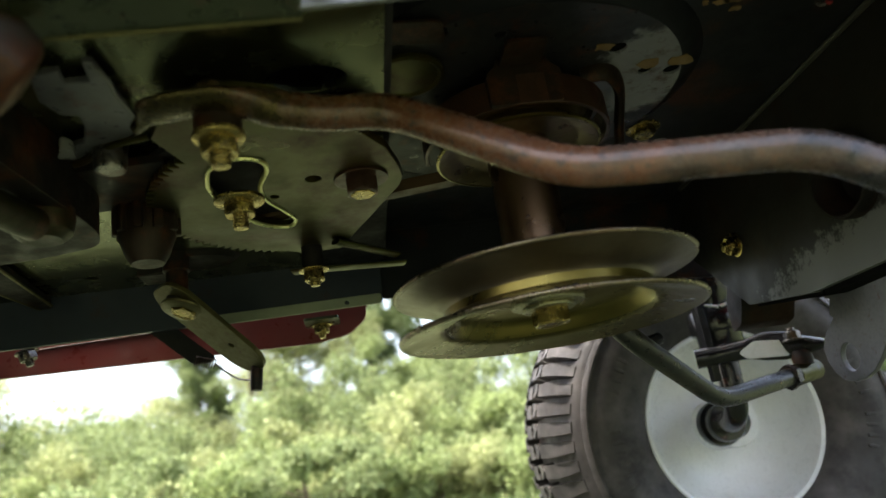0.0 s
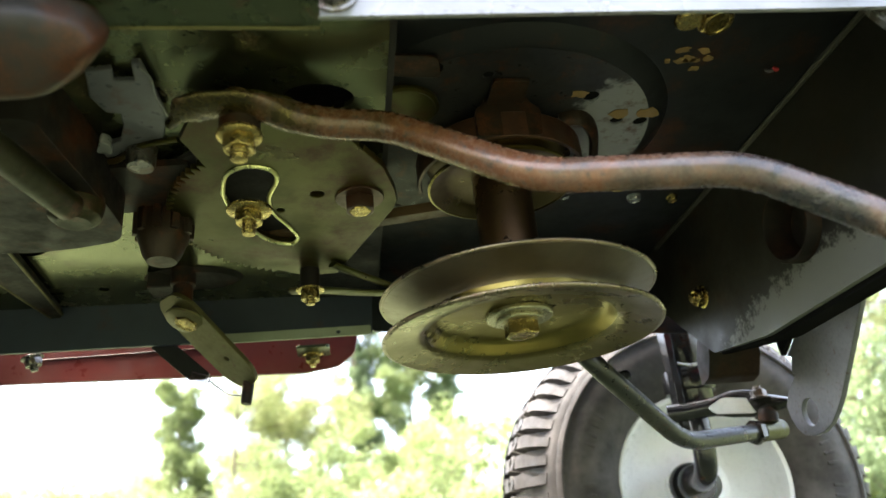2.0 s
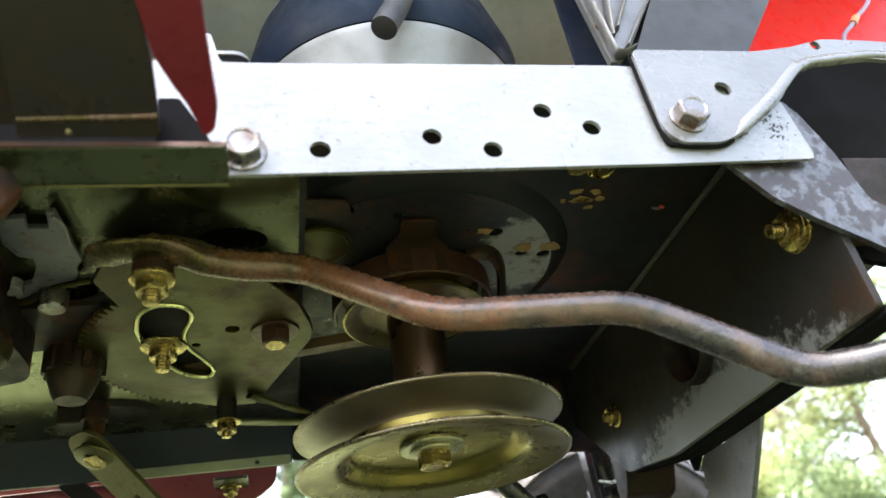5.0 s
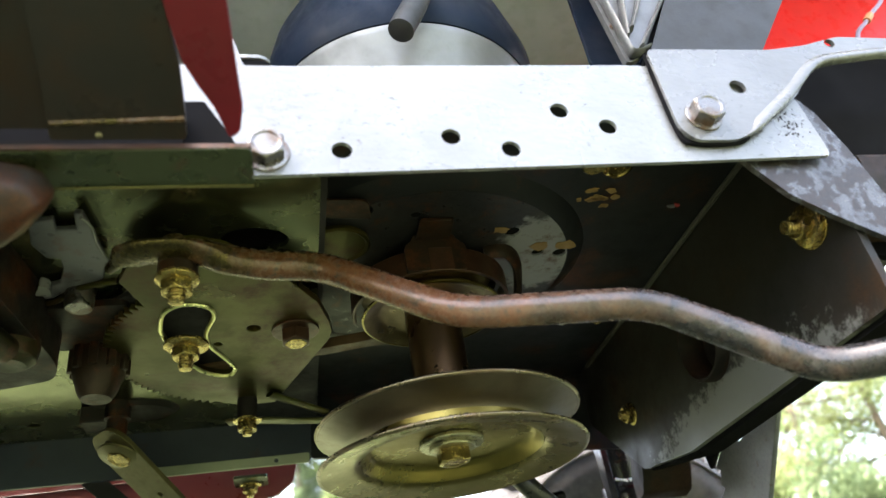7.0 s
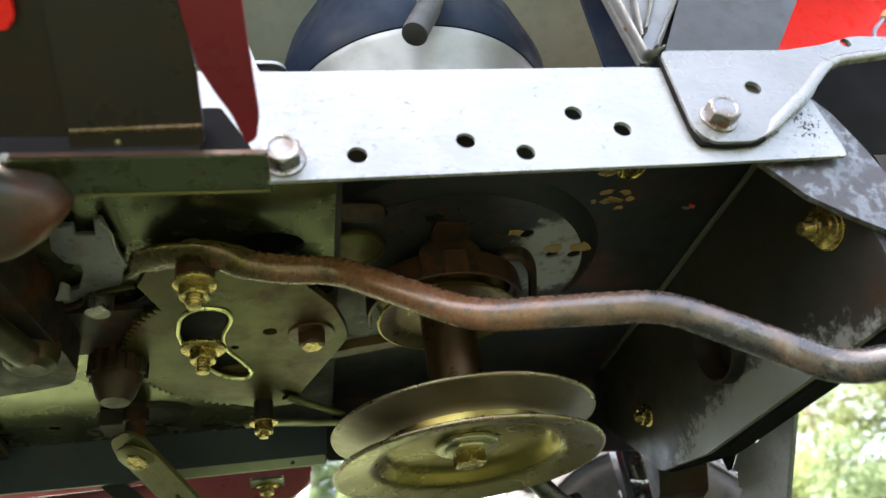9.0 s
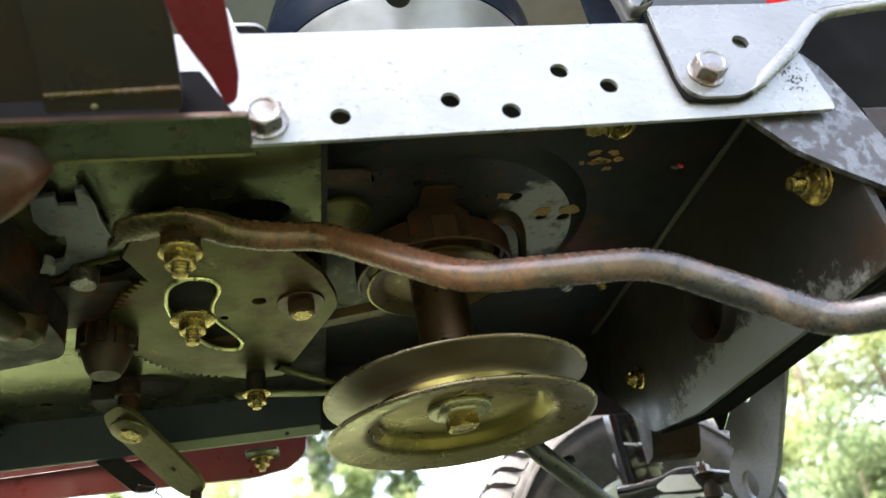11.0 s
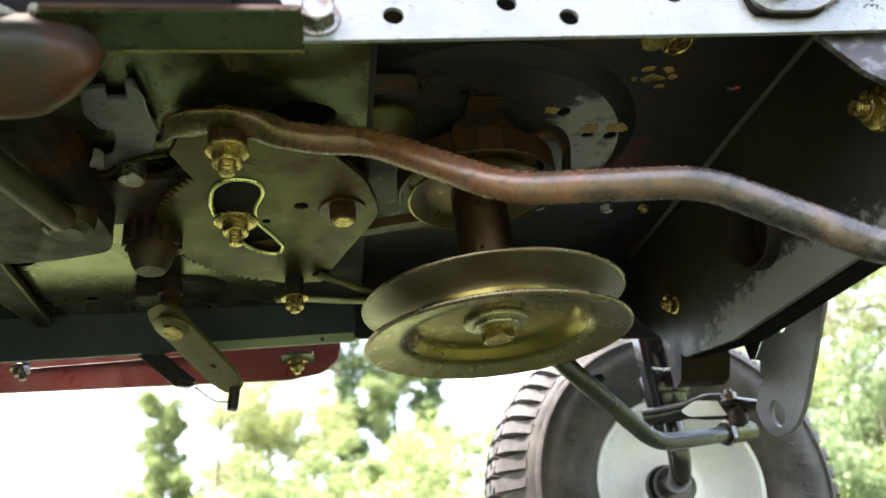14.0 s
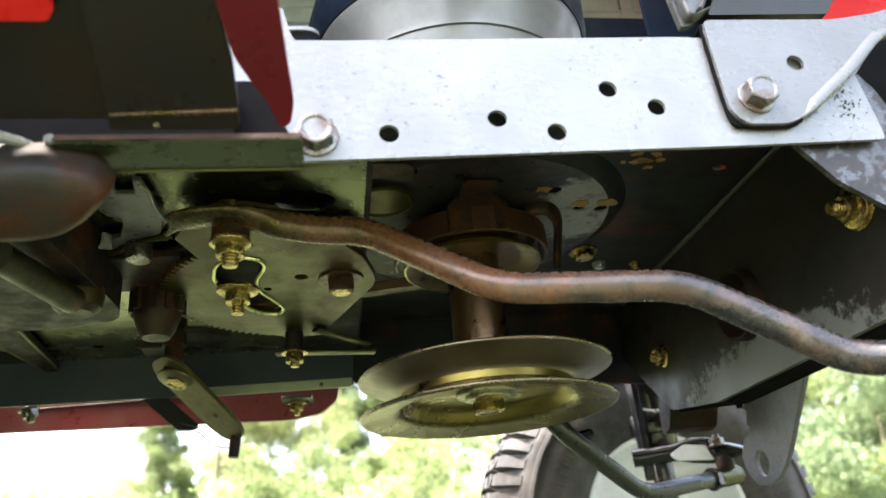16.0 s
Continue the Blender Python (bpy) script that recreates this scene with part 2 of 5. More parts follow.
ALU = worn("cast_aluminium", (0.17, 0.172, 0.175), 0.6, 0.42, dark=0.85, relief=0.35, dusty=0.12)
SILVER = worn("brushed_silver", (0.22, 0.222, 0.222), 0.55, 0.50, dark=0.95, relief=0.1, stretch=(1, 1, 0.05), dusty=0.0, mottle=0.05, grain=0.1)
NAVY = worn("dark_blue_shroud", (0.011, 0.018, 0.036), 0.0, 0.55, dark=0.85, relief=0.06, spec=0.12, mottle=0.1)
LINER = worn("grey_liner_plastic", (0.50, 0.52, 0.60), 0.0, 0.5, dark=0.85, relief=0.1)
# black sheets, and the added ones that stand for shade
DARKP = worn("matt_black", (0.024, 0.023, 0.025), 0.0, 0.6, rust=0.0, rust_scale=30, dark=0.6, relief=0.2, dusty=0.3, dust=(0.02, 0.014, 0.009), spec=0.1)
FOOTM = worn("grey_steel_rusty_edge", (0.030, 0.027, 0.027), 0.2, 0.42, spec=0.25, rust=0.45, rust_scale=26, dark=0.35, relief=0.2)
BOSSM = worn("scraped_engine_boss", (0.016, 0.017, 0.021), 0.1, 0.36, rust=0.08, rust_scale=90, dark=0.6, relief=0.3, spec=0.2, bare=((0.068, -0.024, 0.361), (0.032, 0.046, 0.02), (0.185, 0.187, 0.20), (0.80, 0.98, 1.0)))
XMEM = worn("black_crossmember_paint", (0.021, 0.020, 0.018), 0.0, 0.42, rust=0.12, rust_scale=26, dark=0.6, relief=0.2, dusty=0.35, dust=(0.03, 0.02, 0.012), spec=0.14, flake=((0.036, 0.020, 0.011), (0.020, 0.013, 0.009)), bare=((0.165, -0.012, 0.236), (0.05, 0.128, 0.046), (0.125, 0.126, 0.116), (0.86, 1.00, 0.9)))
CAST = worn("oily_black_casting", (0.022, 0.019, 0.018), 0.2, 0.5, rust=0.2, rust_scale=45, dark=0.5, relief=0.5, dusty=0.2, dust=(0.03, 0.022, 0.015), spec=0.15)
GREYP = worn("slate_grey_paint", (0.13, 0.132, 0.142), 0.2, 0.38, dark=0.85, relief=0.12, rust=0.02, rust_scale=200)
RIMW = worn("white_wheel_paint", (0.84, 0.85, 0.86), 0.0, 0.30, dark=0.95, relief=0.05, rust=0.0, rust_scale=120, dusty=0.16, dust=(0.50, 0.47, 0.40), mottle=0.05)
RUBBER = worn("tyre_rubber", (0.046, 0.042, 0.040), 0.0, 0.58, dark=0.75, relief=0.3, dust=(0.17, 0.152, 0.142), dusty=0.62, spec=0.35)
BELT = worn("belt_rubber", (0.10, 0.056, 0.024), 0.0, 0.6, dark=0.7, relief=0.3)
CHIPY = worn("yellow_primer_chip", (0.24, 0.145, 0.050), 0.0, 0.6, dark=0.6, relief=0.3)
CHIPR = worn("red_chip", (0.60, 0.05, 0.06), 0.0, 0.4, dark=0.8)
SPRING = worn("spring_wire", (0.30, 0.29, 0.27), 0.8, 0.35, rust=0.1, rust_scale=200)
WIREM = worn("violet_wire", (0.25, 0.20, 0.30), 0.0, 0.45, dark=0.8)
TAPE = worn("orange_connector", (0.55, 0.24, 0.10), 0.0, 0.5, dark=0.8)
ARMM = worn("zinc_arm_steel", (0.112, 0.100, 0.038), 0.65, 0.42, rust=0.06, rust_scale=120, dark=0.8, relief=0.12, mottle=0.2)
BOARDU = worn("grimy_board_underside", (0.0115, 0.0095, 0.0105), 0.0, 0.34, rust=0.26, rust_scale=22, dark=0.55, relief=0.15, dusty=0.4, dust=(0.022, 0.014, 0.012), spec=0.24, flake=((0.024, 0.013, 0.009), (0.015, 0.009, 0.008)))
HOSEM = worn("grey_rubber_hose", (0.045, 0.046, 0.052), 0.0, 0.5, dark=0.8, relief=0.2, spec=0.3)
TIEM = worn("dull_black_rod_paint", (0.020, 0.021, 0.018), 0.1, 0.32, rust=0.04, rust_scale=120, dark=0.7, relief=0.15, spec=0.5)
AXLEM = worn("brown_black_axle", (0.0060, 0.0046, 0.0040), 0.0, 0.55, rust=0.42, rust_scale=30, flake=((0.034, 0.017, 0.009), (0.016, 0.010, 0.007)), dark=0.6, relief=0.2, spec=0.15)
UPM = worn("brown_plated_pulley", (0.120, 0.085, 0.032), 0.85, 0.34, rust=0.2, rust_scale=45, dark=0.6, relief=0.1)
FLGM = worn("pale_green_flange", (0.30, 0.33, 0.24), 0.1, 0.5, dark=0.8, relief=0.1)
WELDM = worn("grey_weld_line", (0.050, 0.048, 0.036), 0.2, 0.45, dark=0.6, relief=0.4)
BRACE = worn("dead_black", (0.0105, 0.0105, 0.0115), 0.0, 0.55, dark=0.6, relief=0.2, dusty=0.3, dust=(0.008, 0.007, 0.006), spec=0.0)


# ---- building blocks ----
from mathutils.geometry import delaunay_2d_cdt


def ring(cx, cy, r, n=20, ry=None, turn=0.0):
    ry = ry or r
    c, s = math.cos(radians(turn)), math.sin(radians(turn))
    out = []
    for i in range(n):
        a = 2 * math.pi * i / n
        u, v = r * math.cos(a), ry * math.sin(a)
        out.append((cx + u * c - v * s, cy + u * s + v * c))
    return out


def XY(z):
    return Matrix.Translation((0, 0, z))


def XZ(y):
    """(u, v) lie at x = u, z = v; the thickness grows from y towards -y."""
    return Matrix(((1, 0, 0, 0), (0, 0, -1, y), (0, 1, 0, 0), (0, 0, 0, 1)))


def YZ(x):
    """(u, v) lie at y = u, z = v; the thickness grows from x towards +x."""
    return Matrix(((0, 0, 1, x), (1, 0, 0, 0), (0, 1, 0, 0), (0, 0, 0, 1)))


def leaning(x, y, z, rise):
    """A sheet through (x, y, z) that climbs by rise for each metre towards -y: u along x, v up the slope; the thickness grows downwards."""
    k = math.sqrt(1 + rise * rise)
    return Matrix(((1, 0, 0, x), (0, -1 / k, -rise / k, y), (0, rise / k, -1 / k, z), (0, 0, 0, 1)))


def rounded(pts, r, n=4):
    """A closed outline with its corners rounded off."""
    out = []
    k = len(pts)
    for i in range(k):
        p, a, b = Vector(pts[i]), Vector(pts[i - 1]), Vector(pts[(i + 1) % k])
        da, db = a - p, b - p
        rr = min(r, da.length * 0.45, db.length * 0.45)
        s, e = p + da.normalized() * rr, p + db.normalized() * rr
        for j in range(n + 1):
            w = j / n
            out.append(tuple((1 - w) ** 2 * s + 2 * w * (1 - w) * p + w * w * e))
    return out


def inside(p, loop):
    hit = False
    for i in range(len(loop)):
        (x0, y0), (x1, y1) = loop[i - 1], loop[i]
        if (y0 > p[1]) != (y1 > p[1]) and p[0] < (x1 - x0) * (p[1] - y0) / (y1 - y0) + x0:
            hit = not hit
    return hit


def add_plate(bm, outline, t, m, holes=()):
    loops = [list(outline)] + [list(h) for h in holes]
    vs, es = [], []
    for lp in loops:
        b = len(vs)
        vs += [Vector(p) for p in lp]
        es += [(b + i, b + (i + 1) % len(lp)) for i in range(len(lp))]
    ov, oe, of, _, _, _ = delaunay_2d_cdt(vs, es, [], 2, 1e-8)
    of = [f for f in of if not any(inside(sum((ov[i] for i in f), Vector((0, 0))) / len(f), h) for h in holes)]
    lo = [bm.verts.new(m @ Vector((v.x, v.y, 0))) for v in ov]
    hi = [bm.verts.new(m @ Vector((v.x, v.y, t))) for v in ov]
    count = {}
    for f in of:
        for i in range(len(f)):
            a, b = f[i], f[(i + 1) % len(f)]
            count.setdefault((min(a, b), max(a, b)), []).append((a, b))
        bm.faces.new([hi[i] for i in f])
        bm.faces.new([lo[i] for i in reversed(f)])
    for uses in count.values():
        if len(uses) == 1:
            a, b = uses[0]
            bm.faces.new((lo[a], lo[b], hi[b], hi[a]))


def plate(outline, t, m, holes=()):
    bm = bmesh.new()
    add_plate(bm, outline, t, m, holes)
    return bm


def add_box(bm, x0, x1, y0, y1, z0, z1, m=None):
    m = m or Matrix()
    vs = [bm.verts.new(m @ Vector((x, y, z))) for x in (x0, x1) for y in (y0, y1) for z in (z0, z1)]
    for f in ((0, 1, 3, 2), (4, 6, 7, 5), (0, 4, 5, 1), (2, 3, 7, 6), (0, 2, 6, 4), (1, 5, 7, 3)):
        bm.faces.new([vs[i] for i in f])


def box(*a, m=None):
    bm = bmesh.new()
    add_box(bm, *a, m=m)
    return bm


def frame_of(loc, axis):
    z = Vector(axis).normalized()
    return Matrix.Translation(loc) @ z.to_track_quat("Z", "Y").to_matrix().to_4x4()


def add_lathe(bm, profile, m, n=48, closed=False, phase=0.0):
    """profile: (radius, height) pairs about the local z axis."""
    rows = []
    for r, h in profile:
        if r < 1e-6:
            rows.append([bm.verts.new(m @ Vector((0, 0, h)))])
        else:
            rows.append([bm.verts.new(m @ Vector((r * math.cos(2 * math.pi * i / n + phase), r * math.sin(2 * math.pi * i / n + phase), h))) for i in range(n)])
    pairs = list(zip(rows, rows[1:])) + ([(rows[-1], rows[0])] if closed else [])
    for a, b in pairs:
        for i in range(n):
            j = (i + 1) % n
            if len(a) == 1 and len(b) == 1:
                continue
            if len(a) == 1:
                bm.faces.new((a[0], b[j], b[i]))
            elif len(b) == 1:
                bm.faces.new((a[i], a[j], b[0]))
            else:
                bm.faces.new((a[i], a[j], b[j], b[i]))


def lathe(profile, m=None, n=48, closed=False):
    bm = bmesh.new()
    add_lathe(bm, profile, m or Matrix(), n, closed)
    return bm


def smooth_path(pts, n=8):
    P = [Vector(p) for p in pts]
    out = []
    for i in range(len(P) - 1):
        p0, p1, p2, p3 = P[max(i - 1, 0)], P[i], P[i + 1], P[min(i + 2, len(P) - 1)]
        for j in range(n):
            w = j / n
            out.append(0.5 * (2 * p1 + (p2 - p0) * w + (2 * p0 - 5 * p1 + 4 * p2 - p3) * w ** 2 + (3 * p1 - p0 - 3 * p2 + p3) * w ** 3))
    out.append(P[-1])
    return out


def filleted(pts, r, n=6):
    P = [Vector(p) for p in pts]
    out = [P[0]]
    for i in range(1, len(P) - 1):
        da, db = P[i - 1] - P[i], P[i + 1] - P[i]
        rr = min(r, da.length * 0.45, db.length * 0.45)
        s, e = P[i] + da.normalized() * rr, P[i] + db.normalized() * rr
        for j in range(n + 1):
            w = j / n
            out.append((1 - w) ** 2 * s + 2 * w * (1 - w) * P[i] + w * w * e)
    out.append(P[-1])
    return out


def add_tube(bm, path, radius, n=16, shape=None, up=(0, 0, 1)):
    """shape(i / last) gives (width, height) factors of the section along the path; caps close both ends."""
    P = [Vector(p) for p in path]
    u = Vector(up)
    prev = None
    rows = []
    for i, p in enumerate(P):
        d = (P[min(i + 1, len(P) - 1)] - P[max(i - 1, 0)]).normalized()
        side = d.cross(u if prev is None else prev)
        if side.length < 1e-6:
            side = d.orthogonal()
        side.normalize()
        top = side.cross(d).normalized()
        prev = top
        w, h = shape(i / (len(P) - 1)) if shape else (1, 1)
        rows.append([bm.verts.new(p + side * math.cos(2 * math.pi * k / n) * radius * w + top * math.sin(2 * math.pi * k / n) * radius * h) for k in range(n)])
    for a, b in zip(rows, rows[1:]):
        for i in range(n):
            j = (i + 1) % n
            bm.faces.new((a[i], a[j], b[j], b[i]))
    bm.faces.new(rows[0][::-1])
    bm.faces.new(rows[-1])


def tube(path, radius, n=16, shape=None, up=(0, 0, 1)):
    bm = bmesh.new()
    add_tube(bm, path, radius, n, shape, up)
    return bm


def add_hex(bm, m, af, h0, h1, chamfer=0.0012, n=36):
    """A hexagon head from h0 to h1 along local z: corners cut back to a round face with a shallow dish."""
    ap = af / 2

    def r_hex(a):
        return ap / math.cos((a + math.pi / 6) % (math.pi / 3) - math.pi / 6)

    ang = [2 * math.pi * i / n for i in range(n)]
    rows = [[(r_hex(a), h0) for a in ang],
            [(r_hex(a), h1 - 0.25 * chamfer - (r_hex(a) - ap) * 0.7) for a in ang],
            [(ap * 0.97, h1)] * n, [(ap * 0.80, h1)] * n, [(ap * 0.72, h1 - 0.0005)] * n]
    prev = None
    for row in rows:
        vs = [bm.verts.new(m @ Vector((r * math.cos(a), r * math.sin(a), h))) for a, (r, h) in zip(ang, row)]
        if prev:
            for i in range(n):
                j = (i + 1) % n
                bm.faces.new((prev[i], prev[j], vs[j], vs[i]))
        else:
            bm.faces.new(vs[::-1])
        prev = vs
    bm.faces.new(prev)


def add_thread(bm, m, r, h0, h1, pitch=0.0015):
    prof = [(0, h0)]
    k = max(2, int((h1 - h0) / pitch))
    for i in range(k):
        z = h0 + (h1 - h0) * i / k
        prof += [(r, z), (r * 0.84, z + (h1 - h0) / k * 0.5)]
    prof += [(r * 0.9, h1), (0, h1 + 0.0004)]
    add_lathe(bm, prof, m, n=14)


def dome(outline, height, m, steps=((1.0, 0.0), (0.985, 0.35), (0.93, 0.68), (0.82, 0.9), (0.6, 1.0))):
    """An outline bulged along local z in rings drawn in towards its centre."""
    bm = bmesh.new()
    cx = sum(p[0] for p in outline) / len(outline)
    cy = sum(p[1] for p in outline) / len(outline)
    base = [bm.verts.new(m @ Vector((x, y, -0.004))) for x, y in outline]
    prev = base
    for k, h in steps:
        row = [bm.verts.new(m @ Vector((cx + (x - cx) * k, cy + (y - cy) * k, height * h))) for x, y in outline]
        for i in range(len(row)):
            j = (i + 1) % len(row)
            bm.faces.new((prev[i], prev[j], row[j], row[i]))
        prev = row
    bm.faces.new(prev)
    bm.faces.new(base[::-1])
    return bm


def bolt_mesh(loc, axis, af=0.013, head=0.006, flange=0.0, stud=0.0, stud_r=0.0038, washer=0.0, fl_h=0.0015):
    """A bolt or nut whose head grows from loc along axis."""
    bm = bmesh.new()
    m = frame_of(loc, axis)
    h = 0.0
    if washer:
        add_lathe(bm, [(0, h), (washer, h), (washer, h + 0.0014), (washer * 0.5, h + 0.0016), (0, h + 0.0016)], m, n=24)
        h += 0.0015
    if flange:
        add_lathe(bm, [(0, h), (flange, h), (flange, h + fl_h * 0.6), (flange * 0.8, h + fl_h), (0, h + fl_h)], m, n=24)
        h += fl_h * 0.7
    add_hex(bm, m, af, h, h + head)
    if stud:
        add_thread(bm, m, stud_r, h + head - 0.0005, h + head + stud)
    return bm


def part(name, bm, material, parent, label="", bevel=0.0, smooth=35.0, seg=2):
    me = bpy.data.meshes.new(name)
    bmesh.ops.recalc_face_normals(bm, faces=bm.faces[:])
    bm.to_mesh(me)
    bm.free()
    me.shade_smooth()
    me.set_sharp_from_angle(angle=radians(smooth))
    me.materials.append(material)
    ob = new(name, me)
    ob.parent = parent
    if label:
        tagged(ob, label)
    if bevel:
        mod = ob.modifiers.new("edge", "BEVEL")
        mod.width, mod.segments, mod.limit_method, mod.angle_limit = bevel, seg, "ANGLE", radians(40)
        mod.harden_normals = False
    return ob


# ---- ground ----
def ground_material():
    m, nt, b = principled("lawn")
    big = noise_node(nt, 0.7, 4.0, 0.6)
    fine = noise_node(nt, 60.0, 8.0, 0.75)
    c = mix(nt, remap(nt, big, 0.35, 0.65), (0.096, 0.118, 0.048), (0.128, 0.145, 0.062))
    c = mix(nt, remap(nt, fine, 0.4, 0.75, 0.0, 0.7), c, (0.048, 0.070, 0.024))
    nt.links.new(c, b.inputs["Base Color"])
    b.inputs["Roughness"].default_value = 0.85
    bump(nt, b, fine, 0.8, 0.02)
    return m


GROUND = 0.0165   # the tyre stands on it
bm = bmesh.new()
RINGS = [0.0, 1.0, 3.0, 6.0, 10.0, 20.0, 60.0, 200.0, 900.0]
prev_row = None
for r in RINGS:
    if r == 0:
        row = [bm.verts.new((0, 0, 0))]
    else:
        row = [bm.verts.new((r * math.cos(2 * math.pi * i / 48), r * math.sin(2 * math.pi * i / 48), 0.0 if r < 4 else 0.05 * noise.noise((r * math.cos(i), r * math.sin(i), 3)))) for i in range(48)]
    if prev_row:
        for i in range(48):
            j = (i + 1) % 48
            if len(prev_row) == 1:
                bm.faces.new((prev_row[0], row[i], row[j]))
            else:
                bm.faces.new((prev_row[i], row[i], row[j], prev_row[j]))
    prev_row = row
for v in bm.verts:
    v.co.z += GROUND
tagged(part("ground", bm, ground_material(), None), "short green lawn grass under the tractor", "ground", kind="structure")

# grass beyond the tractor
rng = np.random.default_rng(3)
n = 120000
ga, gr = np.radians(rng.uniform(-180, 180, n)), 1.9 + 5.6 * rng.random(n) ** 0.8
P = np.stack([-0.05 + gr * np.sin(ga), -0.4 + gr * np.cos(ga), np.full(n, GROUND - 0.004)], 1)
gh = (0.035 + 0.06 * rng.random(n) ** 2)[:, None]
gw = rng.normal(size=(n, 3)) * [1, 1, 0]
gw /= np.linalg.norm(gw, axis=1)[:, None]
tip = P + gh * (np.array([0, 0, 1.0]) + rng.normal(size=(n, 3)) * [0.35, 0.35, 0.1])
V = np.stack([P - gw * 0.003, P + gw * 0.003, tip], 1).reshape(-1, 3)
me = bpy.data.meshes.new("grass")
me.from_pydata(V.tolist(), [], np.arange(3 * n).reshape(-1, 3).tolist())


def grass_material():
    m, nt, b = principled("grass_blades")
    geo = nt.nodes.new("ShaderNodeNewGeometry")
    nt.links.new(ramp(nt, geo.outputs["Random Per Island"], [(0.0, (0.06, 0.11, 0.03)), (0.7, (0.13, 0.19, 0.05)), (1.0, (0.24, 0.24, 0.09))]), b.inputs["Base Color"])
    b.inputs["Roughness"].default_value = 0.6
    return m


me.materials.append(grass_material())
tagged(new("grass", me), "rough green grass round the tractor", "grass", kind="stuff")

# ---- the tractor ----
tractor = new("lawn_tractor")
tagged(tractor, "red ride-on lawn tractor with a worn, rusty grey chassis", "lawn tractor")

# frame pan: the horizontal sheet that carries the steering
PAN_Z = 0.346
pan = part("frame_pan", plate(
    rounded([(-1.25, -0.1535), (-0.067, -0.1535), (-0.067, 0.1895), (-1.25, 0.1895)], 0.003),
    0.003, XY(PAN_Z),
    [ring(-0.099, -0.070, 0.0165, 24, 0.0105, 4), ring(-0.196, 0.142, 0.030, 24, 0.012), ring(-0.262, 0.158, 0.004, 14), ring(-0.2905, 0.088, 0.013, 20, 0.008)]),
    PAN, tractor, "grey-green painted sheet steel frame pan with oval slots", 0.0005)
part("front_lip", plate(rounded([(-0.152, PAN_Z - 0.0005), (0.184, PAN_Z - 0.0005), (0.184, PAN_Z + 0.022), (-0.152, PAN_Z + 0.022)], 0.002), 0.003, YZ(-0.0675)), DARKP, pan, bevel=0.0005)
part("stiffening_rib", lathe([(0.0, 0.0), (0.034, 0.0), (0.030, -0.003), (0.0, -0.0035)], Matrix.Translation((-0.196, 0.142, PAN_Z)) @ Matrix.Diagonal((1.0, 0.55, 1, 1)), 32), CAST, pan)
# dark box stands for the shadow in the oval slot
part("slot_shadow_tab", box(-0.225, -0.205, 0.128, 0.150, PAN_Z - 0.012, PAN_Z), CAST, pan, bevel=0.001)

part("frame_cover", plate(rounded([(-1.25, -0.149), (-0.0690, -0.149), (-0.0690, 0.1895), (-1.25, 0.1895)], 0.003), 0.002, XY(0.3700)), DARKP, pan, "black cover over the frame", 0.0004)

# added black sheet that darkens the pan where it lies in shadow
part("pan_shade_sheet", plate(rounded([(-0.100, 0.034), (-0.0665, 0.034), (-0.0665, 0.186), (-0.112, 0.186), (-0.112, 0.090)], 0.003), 0.002, XY(0.3430)), DARKP, pan, "black sheet added for the shade on the pan behind the sector", 0.0004)

# near rail
RAIL_Y = -0.1535
rail = part("frame_rail", plate(
    rounded([(-1.25, 0.3205), (-0.0985, 0.3205), (-0.0965, 0.3175), (0.094, 0.3222), (0.1637, 0.3246), (0.1640, 0.3300), (0.1609, 0.3590), (0.1560, 0.3690), (0.150, 0.379), (0.076, 0.3815), (-0.083, 0.3775), (-1.25, 0.374)], 0.002),
    0.0020, XZ(RAIL_Y - 0.0018),
    [ring(-0.0609, 0.3300, 0.0042), ring(-0.0146, 0.3370, 0.0042), ring(0.0105, 0.3300, 0.0042), ring(0.0372, 0.3521, 0.0042), ring(0.058, 0.3425, 0.0042)]),
    GALV, tractor, "light grey painted steel frame rail with punched round holes", 0.0006)
part("bolt", bolt_mesh((-0.0905, RAIL_Y - 0.0038, 0.3285), (0, -1, 0), 0.0135, 0.0065, 0.0092), BOLTG, rail, "grey hex bolt with a rusty underside", 0.0004)

random.seed(12)
for k in range(70):
    cx, cz, rr = 0.1510 + random.gauss(0, 0.0040), 0.3440 + random.gauss(0, 0.0055), random.uniform(0.0002, 0.0010) * random.random() + 0.0002
    part("paint_flake", plate([(cx + rr * random.uniform(0.4, 1.3) * math.cos(2 * math.pi * i / 8), cz + rr * random.uniform(0.4, 1.3) * math.sin(2 * math.pi * i / 8)) for i in range(8)], 0.0002, XZ(RAIL_Y - 0.00375)), CAST, rail, "dark fleck of lost paint" if k == 0 else "")

# hood bracket bolted on the rail
BR_Y = RAIL_Y - 0.0042
bracket = part("hood_bracket", plate(
    rounded([(0.0885, 0.388), (0.0895, 0.338), (0.0955, 0.3305), (0.116, 0.3305), (0.128, 0.336), (0.158, 0.358), (0.178, 0.381), (0.205, 0.388), (0.28, 0.384), (0.28, 0.398), (0.228, 0.4005), (0.2, 0.4005), (0.178, 0.3935), (0.156, 0.3895)], 0.004),
    0.0024, XZ(BR_Y - 0.0016), [ring(0.1285, 0.3635, 0.0042), ring(0.194, 0.3955, 0.003)]),
    BRACKM, tractor, "bent pale grey steel bracket bolted over the frame rail", 0.0012, seg=3)
bm = bmesh.new()
